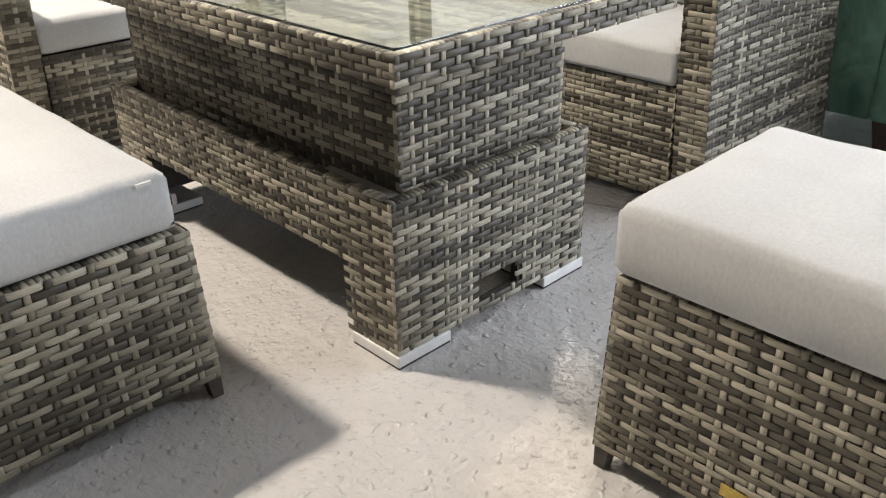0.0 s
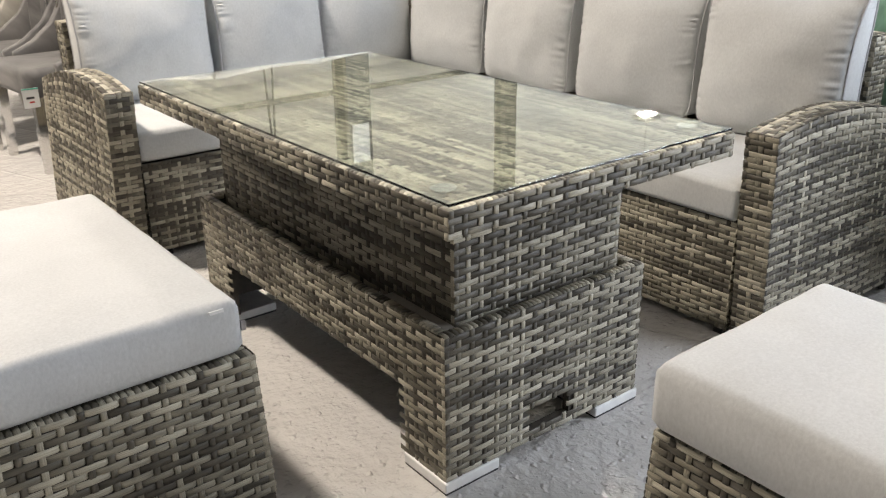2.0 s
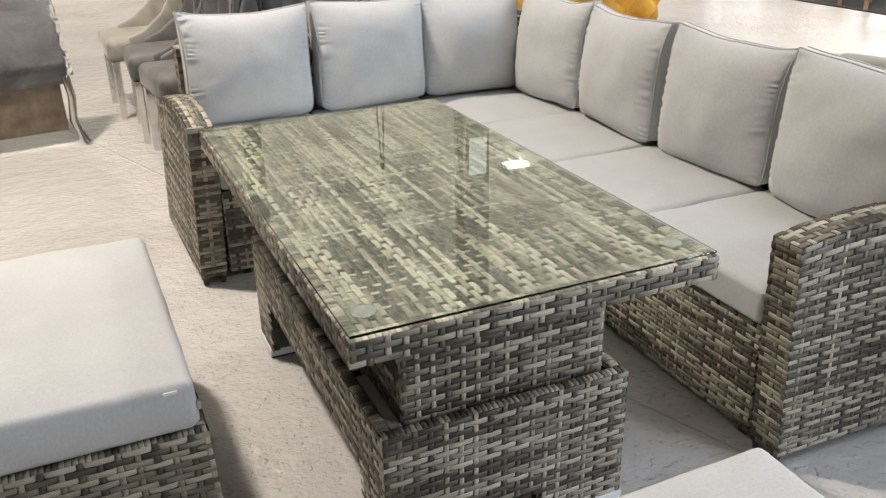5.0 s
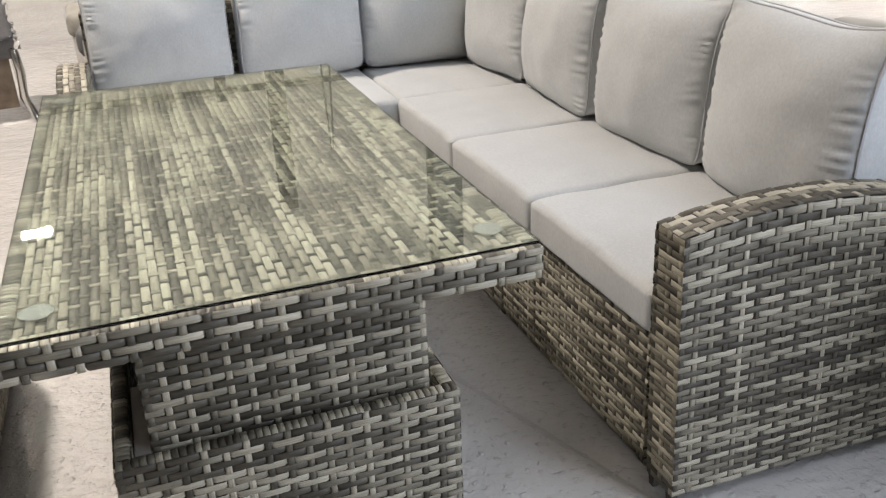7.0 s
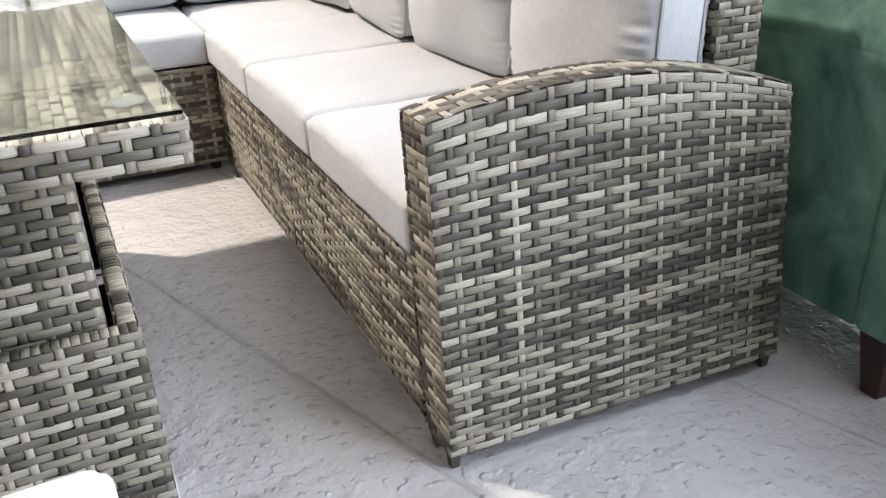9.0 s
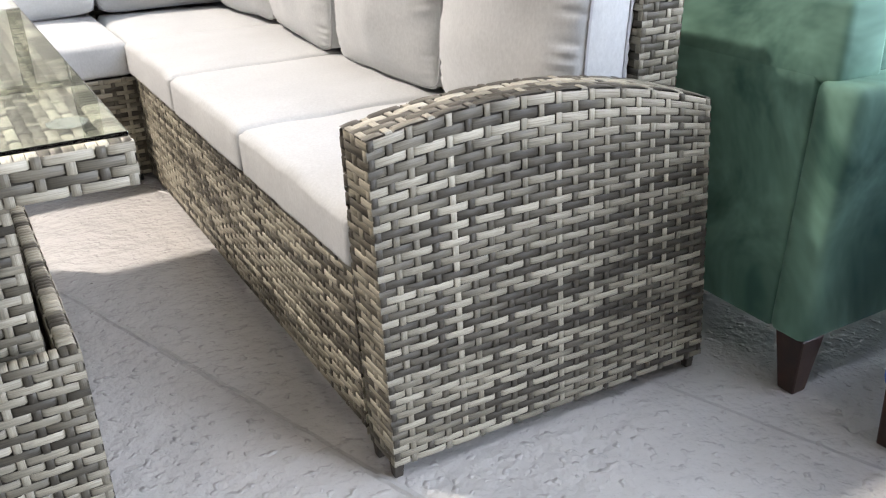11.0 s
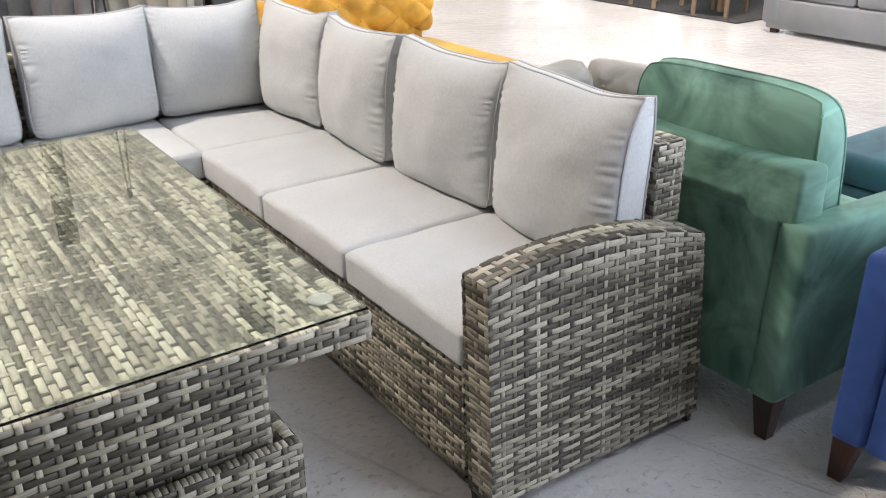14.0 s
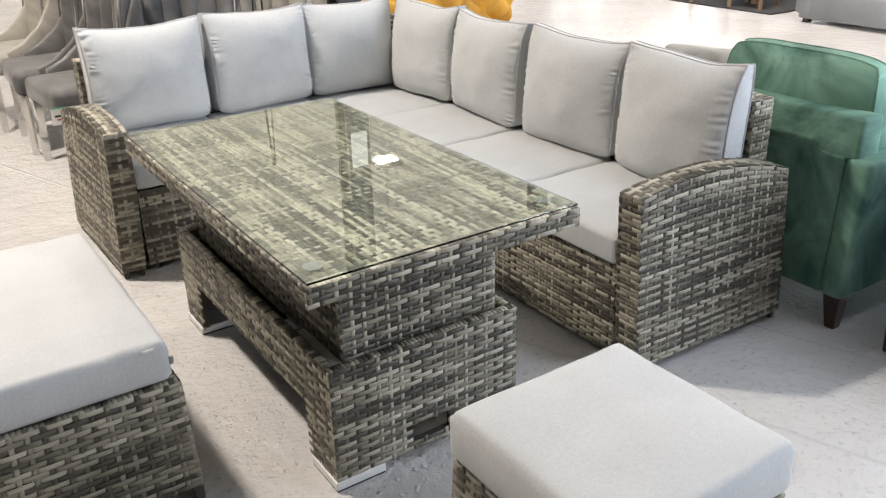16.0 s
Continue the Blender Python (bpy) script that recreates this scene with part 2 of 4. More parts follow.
PAD, _nt, _b = material("clear_pad", 0.25)
_b.inputs["Base Color"].default_value = (0.72, 0.74, 0.71, 1)
_b.inputs["Transmission Weight"].default_value = 0.7


# ---- building helpers ----
def thing(name, label, category, at=(0, 0, 0), rz=0.0, group="", kind=""):
    ob = new(name)
    ob.matrix_world = pose(*at, 0, 0, rz)
    return tagged(ob, label, category, group, kind)


def link(name, mesh, parent, label="", at=None):
    ob = new(name, mesh)
    if parent is not None:
        ob.parent = parent
    if at is not None:
        ob.matrix_local = at
    return tagged(ob, label)


def part(name, bm, mat, parent, label="", smooth=False, at=None):
    me = bpy.data.meshes.new(name)
    bm.normal_update()
    bm.to_mesh(me)
    bm.free()
    me.materials.append(mat)
    if smooth:
        me.shade_smooth()
        me.set_sharp_from_angle(angle=radians(50))
    return link(name, me, parent, label, at)


def box(x0, x1, y0, y1, z0, z1, bevel=0.0, seg=2, bm=None):
    b2 = bmesh.new()
    bmesh.ops.create_cube(b2, size=1, matrix=Matrix.Translation(((x0 + x1) / 2, (y0 + y1) / 2, (z0 + z1) / 2)) @ Matrix.Diagonal((x1 - x0, y1 - y0, z1 - z0, 1)))
    if bevel:
        bmesh.ops.bevel(b2, geom=b2.edges[:], offset=bevel, segments=seg, profile=0.5, affect="EDGES")
    return merged(bm, b2)


def merged(bm, b2):
    if bm is None:
        return b2
    me = bpy.data.meshes.new("tmp")
    b2.to_mesh(me)
    b2.free()
    bm.from_mesh(me)
    bpy.data.meshes.remove(me)
    return bm


def hexa(bottom, top, bevel=0.0, seg=2, bm=None):
    """A block between two four-cornered outlines, both anticlockwise from above."""
    b2 = bmesh.new()
    lo, hi = [b2.verts.new(p) for p in bottom], [b2.verts.new(p) for p in top]
    b2.faces.new(lo[::-1])
    b2.faces.new(hi)
    for i in range(4):
        j = (i + 1) % 4
        b2.faces.new((lo[i], lo[j], hi[j], hi[i]))
    if bevel:
        bmesh.ops.bevel(b2, geom=b2.edges[:], offset=bevel, segments=seg, profile=0.5, affect="EDGES")
    return merged(bm, b2)


def tube(points, radius, sides=6, closed=False):
    """A round cord along points."""
    bm = bmesh.new()
    pts = [Vector(p) for p in points]
    rings, n = [], len(pts)
    for i, p in enumerate(pts):
        a, b = (pts[i - 1], pts[(i + 1) % n]) if closed else (pts[max(i - 1, 0)], pts[min(i + 1, n - 1)])
        d = (b - a).normalized()
        s = d.cross(Vector((0, 0, 1)) if abs(d.z) < 0.9 else Vector((1, 0, 0))).normalized()
        q = s.cross(d)
        rings.append([bm.verts.new(p + radius * (math.cos(k * math.tau / sides) * s + math.sin(k * math.tau / sides) * q)) for k in range(sides)])
    for i in range(n if closed else n - 1):
        r0, r1 = rings[i], rings[(i + 1) % n]
        for k in range(sides):
            bm.faces.new((r0[k], r0[(k + 1) % sides], r1[(k + 1) % sides], r1[k]))
    if not closed:
        bm.faces.new(rings[0][::-1])
        bm.faces.new(rings[-1])
    bmesh.ops.recalc_face_normals(bm, faces=bm.faces[:])
    return bm


# ---- woven rattan ----
ROW, COL = 0.0142, 0.0345
weave_count = [0]


class Weave:
    """Flat strands over and under stakes, laid on patches; every visible float is a strip of its own."""

    def __init__(self):
        self.v, self.f, self.uv = [], [], []

    def strip(self, P, N, rows, across, uv0):
        """rows: stations along the strip as (u, v, lift); across: half extent as (du, dv)."""
        base = len(self.v)
        for k, (u, v, lift, run) in enumerate(rows):
            for j, s in enumerate((-1.0, -0.78, 0.78, 1.0)):
                uu, vv = u + across[0] * s, v + across[1] * s
                drop = 0.0015 if abs(s) == 1 else 0.0
                p = P(uu, vv) + N(u, v) * (lift - drop)
                self.v.append(p)
                self.uv.append((uv0[0] + run, uv0[1] + 0.5 + 0.45 * s))
        for k in range(len(rows) - 1):
            for j in range(3):
                a = base + k * 4 + j
                self.f.append((a, a + 4, a + 5, a + 1))

    def patch(self, P, width, height, phase=0, mask=None, row=ROW, col=COL, lift=0.0045, gap=0.185):
        """A woven patch on P(u, v); rows run along u."""
        weave_count[0] += 1
        nv, nu = max(2, round(height / row)), max(2, round(width / col))
        off = weave_count[0] * 61 + 500

        def N(u, v):
            u, v = min(max(u, 0.002), 0.998), min(max(v, 0.002), 0.998)
            return (P(u + 0.002, v) - P(u - 0.002, v)).cross(P(u, v + 0.002) - P(u, v - 0.002)).normalized()
        jit = random.Random(weave_count[0])
        wrap = 0.0032 / width
        for r in range(nv):
            v = (r + 0.5) / nv
            for c in range(-1, nu + 2):
                if (r + c + phase) % 2:
                    continue
                lo, hi = (c - 1 + gap) / nu, (c + 1 - gap) / nu
                if hi <= 0 or lo >= 1 or (hi - max(lo, 0)) < 0.1 / nu or (min(hi, 1) - lo) < 0.1 / nu:
                    continue
                if mask and not mask(min(max(c / nu, 0), 1), v):
                    continue
                cl, ch = max(lo, -wrap), min(hi, 1.0 + wrap)
                wob = jit.uniform(-0.06, 0.06) / nv
                stations = []
                for q in (0, 0.08, 0.5, 0.92, 1):
                    u = cl + (ch - cl) * q
                    dip = 0.0 if (q == 0 and lo < 0) or (q == 1 and hi > 1) else (-0.0035 if q in (0, 1) else 0.0)
                    arch = lift + (0.0008 if q == 0.5 else 0.0) + dip
                    stations.append((u, v + wob, arch, u * width))
                self.strip(P, N, stations, (0, 0.455 / nv), (0, off + r))
            for c in range(0, nu + 1):
                if (r + c + phase) % 2 == 0 or (mask and not mask(c / nu, v)):
                    continue
                u = min(max(c / nu, 0.12 / nu), 1 - 0.12 / nu)
                stations = [(u, min(max(v + q / nv, 0.0), 1.0), lift + 0.0002 + (0 if abs(q) < 0.6 else -0.004), q * row) for q in (-0.70, -0.56, 0, 0.56, 0.70)]
                self.strip(P, N, stations, (max(0.05, gap - 0.02) / nu, 0), (r * 0.006, off + 300 + c))
        return self

    def wraps(self, P, width, height, pitch=0.0125, lift=0.004):
        """Strands wound side by side over an edge; they run along v."""
        weave_count[0] += 1
        n = max(1, round(width / pitch))
        off = weave_count[0] * 61 + 500

        def N(u, v):
            u, v = min(max(u, 0.002), 0.998), min(max(v, 0.002), 0.998)
            return (P(u + 0.002, v) - P(u - 0.002, v)).cross(P(u, v + 0.002) - P(u, v - 0.002)).normalized()
        for k in range(n):
            u = (k + 0.5) / n
            stations = [(u, q, lift - (0.004 if q in (0, 1) else 0), q * height) for q in (0, 0.15, 0.5, 0.85, 1)]
            self.strip(P, N, stations, (0.46 / n, 0), (k * 0.11, off + k // 5))
        return self

    def make(self, name, parent, label=""):
        me = bpy.data.meshes.new(name)
        me.from_pydata(self.v, [], self.f)
        layer = me.uv_layers.new(name="UVMap")
        loops = np.empty(len(me.loops), dtype=np.int32)
        me.loops.foreach_get("vertex_index", loops)
        layer.data.foreach_set("uv", np.array(self.uv, dtype=np.float32)[loops].ravel())
        me.materials.append(RATTAN)
        me.shade_smooth()
        ob = link(name, me, parent, label)
        ob["kind"] = "stuff"
        return ob


def quad(a, b, c, d):
    a, b, c, d = Vector(a), Vector(b), Vector(c), Vector(d)
    return lambda u, v: (a * (1 - u) + b * u) * (1 - v) + (d * (1 - u) + c * u) * v


def face(x0, x1, y0, y1, z0, z1, side):
    """The outer face of an upright block, as a patch with its rows level."""
    return {
        "-y": (quad((x0, y0, z0), (x1, y0, z0), (x1, y0, z1), (x0, y0, z1)), x1 - x0, z1 - z0),
        "+y": (quad((x1, y1, z0), (x0, y1, z0), (x0, y1, z1), (x1, y1, z1)), x1 - x0, z1 - z0),
        "-x": (quad((x0, y1, z0), (x0, y0, z0), (x0, y0, z1), (x0, y1, z1)), y1 - y0, z1 - z0),
        "+x": (quad((x1, y0, z0), (x1, y1, z0), (x1, y1, z1), (x1, y0, z1)), y1 - y0, z1 - z0),
        "+z": (quad((x0, y0, z1), (x1, y0, z1), (x1, y1, z1), (x0, y1, z1)), x1 - x0, y1 - y0),
        "+zy": (quad((x1, y0, z1), (x1, y1, z1), (x0, y1, z1), (x0, y0, z1)), y1 - y0, x1 - x0),
    }[side]


# ---- the hall ----
def slab(name, x0, x1, y0, y1, z0, z1, mat, label, category):
    ob = part(name, box(x0, x1, y0, y1, z0, z1), mat, None)
    return tagged(ob, label, category, kind="structure")


HX0, HX1, HY0, HY1, HZ = -13.0, 19.0, -2.6, 25.0, 5.6
slab("floor", HX0, HX1, HY0, HY1, -0.2, 0.0, FLOOR, "pale grey painted concrete floor with a glossy uneven skin", "floor")
RX0, RX1, RY0, RY1 = 1.7, 4.9, -2.4, -1.0     # unseen roof opening, added for a fill light
cb = box(HX0, HX1, RY1, HY1, HZ, HZ + 0.2)
box(HX0, RX0, HY0, RY1, HZ, HZ + 0.2, bm=cb)
box(RX1, HX1, HY0, RY1, HZ, HZ + 0.2, bm=cb)
box(RX0, RX1, HY0, RY0, HZ, HZ + 0.2, bm=cb)
tagged(part("ceiling", cb, CEIL, None), "pale steel deck ceiling of a large hall", "ceiling", kind="structure")
# added cool fill from above, brightens the floor and arm near the chairs
rl = bpy.data.lights.new("rooflight_daylight", "AREA")
rl.shape, rl.size, rl.size_y, rl.energy, rl.color = "RECTANGLE", RX1 - RX0, RY1 - RY0, ROOF_FILL_W, (0.78, 0.88, 1.0)
new("rooflight_daylight", rl).matrix_world = pose((RX0 + RX1) / 2, (RY0 + RY1) / 2, HZ + 0.15)
tagged(part("roof_beam", box(HX0, HX1, 21.4, 21.5, HZ - 0.16, HZ - 0.002), COLUMN, None), "dark steel roof beam under the ceiling deck", "beam", kind="structure")
# out of view; its dark tone only lowers the fill in the hall
slab("wall_west", HX0 - 0.3, HX0, HY0, HY1, 0, HZ, DIMWALL, "unseen hall wall, darkened to cut bounced light", "wall")
# south wall with a loading door, open to the daylight
DX0, DX1, DZ = 2.4, 5.4, 3.3
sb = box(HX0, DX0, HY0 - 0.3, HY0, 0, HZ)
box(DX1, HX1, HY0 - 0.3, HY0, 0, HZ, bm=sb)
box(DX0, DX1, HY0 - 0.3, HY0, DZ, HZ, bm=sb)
tagged(part("wall_south", sb, DIMWALL, None), "unseen hall wall, darkened to cut bounced light, with a wide open loading door", "wall", kind="structure")
dl = bpy.data.lights.new("door_daylight", "AREA")
dl.shape, dl.size, dl.size_y, dl.energy, dl.color = "RECTANGLE", DX1 - DX0, DZ, DOOR_W, (0.78, 0.88, 1.0)
new("door_daylight", dl).matrix_world = look(((DX0 + DX1) / 2, HY0 - 0.25, DZ / 2), ((DX0 + DX1) / 2, 0, DZ / 2))
slab("wall_north", HX0, HX1, HY1, HY1 + 0.3, 0, HZ, WALL, "off-white painted hall wall", "wall")
# east wall with a row of tall window openings
WIN = [(3.0, 7.0), (8.0, 12.0), (13.0, 17.0), (18.0, 22.0)]
wb = box(HX1, HX1 + 0.3, HY0, HY1, 0, 1.0)
box(HX1, HX1 + 0.3, HY0, HY1, 4.6, HZ, bm=wb)
edges = [HY0] + [v for w in WIN for v in w] + [HY1]
for a, b in zip(edges[::2], edges[1::2]):
    box(HX1, HX1 + 0.3, a, b, 1.0, 4.6, bm=wb)
tagged(part("wall_east", wb, WALL, None), "off-white painted hall wall with tall windows", "wall", kind="structure")
for i, (a, b) in enumerate(WIN):
    w = thing("window_%d" % (i + 1), "tall hall window with grey metal glazing bars", "window", (HX1 + 0.15, (a + b) / 2, 1.0), kind="structure")
    h = (b - a) / 2
    for y in (-h, -h / 3, h / 3, h):
        part("window_frame", box(-0.04, 0.04, y - 0.03, y + 0.03, 0, 3.6), ALLOY, w)
    ld = bpy.data.lights.new("window_daylight", "AREA")
    ld.shape, ld.size, ld.size_y, ld.energy, ld.color = "RECTANGLE", 3.5, b - a, WINDOW_W, (0.80, 0.90, 1.0)
    new("window_daylight", ld).matrix_world = look((HX1 + 0.28, (a + b) / 2, 2.8), (0, (a + b) / 2, 2.8))
for lx, ly in LAMP_XY:
    l = thing("bay_lamp", "grey high-bay ceiling lamp hanging from a rod", "lamp", (lx, ly, LAMP_Z), group="bay lamps")
    part("housing", box(-0.26, 0.26, -0.19, 0.19, 0.0, 0.12, 0.02), ALLOY, l)
    part("rod", tube([(0, 0, 0.1), (0, 0, HZ - LAMP_Z)], 0.012), ALLOY, l)


def column(x, y, wide):
    c = thing("steel_column", "dark painted steel column of the hall", "column", (x, y, 0), group="columns", kind="structure")
    bm = box(-wide / 2, wide / 2, -wide / 2, -wide / 2 + 0.03, 0, HZ)
    box(-wide / 2, wide / 2, wide / 2 - 0.03, wide / 2, 0, HZ, bm=bm)
    box(-0.02, 0.02, -wide / 2 + 0.03, wide / 2 - 0.03, 0, HZ, bm=bm)
    part("shaft", bm, COLUMN, c)
    if wide < 0.2:
        part("notice", box(-0.055, 0.055, -wide / 2 - 0.004, -wide / 2 - 0.001, 1.39, 1.61), PAPER, c, "white paper notice")
    part("base_plate", box(-wide * 0.7, wide * 0.7, -wide * 0.7, wide * 0.7, 0, 0.02), COLUMN, c)
    return c


for cx, cy, cw in COLUMNS:
    column(cx, cy, cw)

stand = thing("wire_stand", "thin dark metal rod stand behind the rattan sofa", "stand", (1.06, 2.71, 0))
for dx in (-0.045, 0.045):
    part("rod", tube([(dx, 0, 0), (dx * 0.7, 0, 0.7), (dx * 0.1, 0, 1.39)], 0.005), BLACK, stand, smooth=True)
part("foot_bar", tube([(-0.09, 0, 0.006), (0.09, 0, 0.006)], 0.006), BLACK, stand, smooth=True)


# ---- rising table ----
def rising_table():
    t = thing("rising_table", "grey-brown woven rattan rising table with a glass top", "table")
    TX, TY, Z0, Z1 = 0.79, 1.41, 0.638, 0.692
    top = part("tabletop", box(0.006, TX - 0.006, 0.006, TY - 0.006, Z0 + 0.004, Z1 - 0.005), CORE, t)
    w = Weave()
    w.patch(*face(0.03, TX - 0.03, 0.03, TY - 0.03, Z0, Z1 - 0.0045, "+zy"), row=0.0138, col=0.031, lift=0.003, gap=0.165)
    for s in ("-y", "+y", "-x", "+x"):
        P, a, b = face(0.004, TX - 0.004, 0.004, TY - 0.004, Z0, Z1 - 0.002, s)
        w.patch(P, a, b, row=0.0145, col=0.034, lift=0.003)
    for x0, x1, y0, y1 in ((0.002, TX - 0.002, 0.002, 0.03), (0.002, TX - 0.002, TY - 0.03, TY - 0.002)):
        w.wraps(*face(x0, x1, y0, y1, 0, Z1 - 0.002, "+z"), lift=0.002)
    for x0, x1, y0, y1 in ((0.002, 0.03, 0.03, TY - 0.03), (TX - 0.03, TX - 0.002, 0.03, TY - 0.03)):
        w.wraps(*face(x0, x1, y0, y1, 0, Z1 - 0.002, "+zy"), lift=0.002)
    w.make("top_weave", top)
    glass = part("glass_top", box(0.005, TX - 0.005, 0.005, TY - 0.005, 0.6955, 0.7010, 0.0012), GLASS, t, "clear greenish tempered glass pane")
    glass.visible_shadow = False
    for x, y in ((0.058, 0.086), (TX - 0.058, 0.086), (0.058, TY - 0.086), (TX - 0.058, TY - 0.086)):
        bm = bmesh.new()
        bmesh.ops.create_cone(bm, cap_ends=True, segments=24, radius1=0.021, radius2=0.024, depth=0.002, matrix=Matrix.Translation((x, y, 0.6944)))
        part("suction_pad", bm, PAD, t, "round clear suction pad")
    # upper column
    X0, X1, Y0, Y1 = 0.163, 0.650, 0.188, 1.255
    col = part("column", box(X0 + 0.004, X1 - 0.004, Y0 + 0.004, Y1 - 0.004, 0.335, Z0 + 0.003), CORE, t)
    w = Weave()
    for s in ("-y", "+y", "-x", "+x"):
        w.patch(*face(X0, X1, Y0, Y1, 0.335, Z0, s), lift=0.003)
    w.make("column_weave", col)
    # lower base, an open box on four short legs
    X0, X1, Y0, Y1, H, TH = 0.100, 0.692, 0.142, 1.300, 0.366, 0.025
    LEG, LZ, FZ = 0.150, 0.198, 0.028
    base = part("base", base_shell(X0, X1, Y0, Y1, H, TH, LEG, LZ, FZ), CORE, t)
    w = Weave()

    def side_mask(u, v):
        z, s = FZ + v * (H - FZ), u * (Y1 - Y0)
        return z > LZ or s < LEG or s > Y1 - Y0 - LEG

    def end_mask(u, v):
        z, s = FZ + v * (H - FZ), X0 + u * (X1 - X0)
        return not (0.315 < s < 0.465 and 0.052 < z < 0.118)
    for s in ("-y", "+y"):
        w.patch(*face(X0, X1, Y0, Y1, FZ, H, s), mask=end_mask, lift=0.003)
    for s in ("-x", "+x"):
        w.patch(*face(X0, X1, Y0, Y1, FZ, H, s), mask=side_mask, lift=0.003)
    # inside faces and the wound upper edge
    for P, a, b in (face(X0, X0 + TH, Y0, Y1, LZ, H, "+x"), face(X1 - TH, X1, Y0, Y1, LZ, H, "-x"), face(X0, X1, Y0, Y0 + TH, LZ, H, "+y"), face(X0, X1, Y1 - TH, Y1, LZ, H, "-y")):
        w.patch(P, a, b, lift=0.003)
    for x0, x1, y0, y1, s in ((X0, X1, Y0, Y0 + TH, "+z"), (X0, X1, Y1 - TH, Y1, "+z"), (X0, X0 + TH, Y0 + TH, Y1 - TH, "+zy"), (X1 - TH, X1, Y0 + TH, Y1 - TH, "+zy")):
        w.wraps(*face(x0, x1, y0, y1, 0, H, s))
    w.make("base_weave", base)
    for x in (X0 - 0.008, X1 - LEG + 0.008):
        for y in (Y0 - 0.008, Y1 - LEG + 0.008):
            foot = part("foot", box(x, x + LEG, y, y + LEG, 0.005, FZ + 0.002, 0.003), WHITE, t, "white plastic foot cap")
            # thin black block draws the shaded gap between cap and floor
            part("sole", box(x + 0.002, x + LEG - 0.002, y + 0.002, y + LEG - 0.002, 0, 0.006), BLACK, foot, "black strip standing in for the dark gap under the cap")
    # lifting frame inside
    for y in (0.42, 1.02):
        part("lift_bar", box(0.15, 0.65, y, y + 0.03, 0.24, 0.27), BLACK, t, "black steel bar of the lifting frame")
    # added black sheets, keep light from falling through onto the floor below
    for y0, y1 in ((Y0 + TH, 0.66), (0.74, Y1 - TH)):
        part("base_tray", box(X0 + TH + 0.004, X1 - TH - 0.004, y0 + 0.004, y1 - 0.004, LZ + 0.004, LZ + 0.010), BLACK, t, "added black sheet inside the base that blocks light")
    part("guide_rail", box(X0 + TH + 0.006, X0 + TH + 0.033, Y0 + TH + 0.012, 0.40, 0.340, 0.360, 0.002), TAUPE_PLASTIC, t, "taupe plastic guide rail")
    return t


def base_shell(X0, X1, Y0, Y1, H, TH, LEG, LZ, FZ):
    e = 0.003
    bm = box(X0 + e, X0 + TH - e, Y0 + e, Y1 - e, LZ + e, H - e)
    box(X1 - TH + e, X1 - e, Y0 + e, Y1 - e, LZ + e, H - e, bm=bm)
    for y0, y1 in ((Y0 + e, Y0 + TH - e), (Y1 - TH + e, Y1 - e)):
        box(X0 + TH, X1 - TH, y0, y1, 0.118, H - e, bm=bm)
        box(X0 + TH, 0.315, y0, y1, FZ, 0.118, bm=bm)
        box(0.465, X1 - TH, y0, y1, FZ, 0.118, bm=bm)
        box(0.315, 0.465, y0, y1, FZ, 0.052, bm=bm)
    for y0, y1 in ((Y0 + e, Y0 + LEG - e), (Y1 - LEG + e, Y1 - e)):
        box(X0 + e, X0 + TH - e, y0, y1, FZ, LZ + e, bm=bm)
        box(X1 - TH + e, X1 - e, y0, y1, FZ, LZ + e, bm=bm)
    return bm


rising_table()


# ---- corner sofa ----
def arm_top(s):
    """Height of the arm's bowed upper edge, s from its front to its back."""
    return (1 - s) ** 2 * 0.604 + 2 * s * (1 - s) * 0.674 + s * s * 0.567


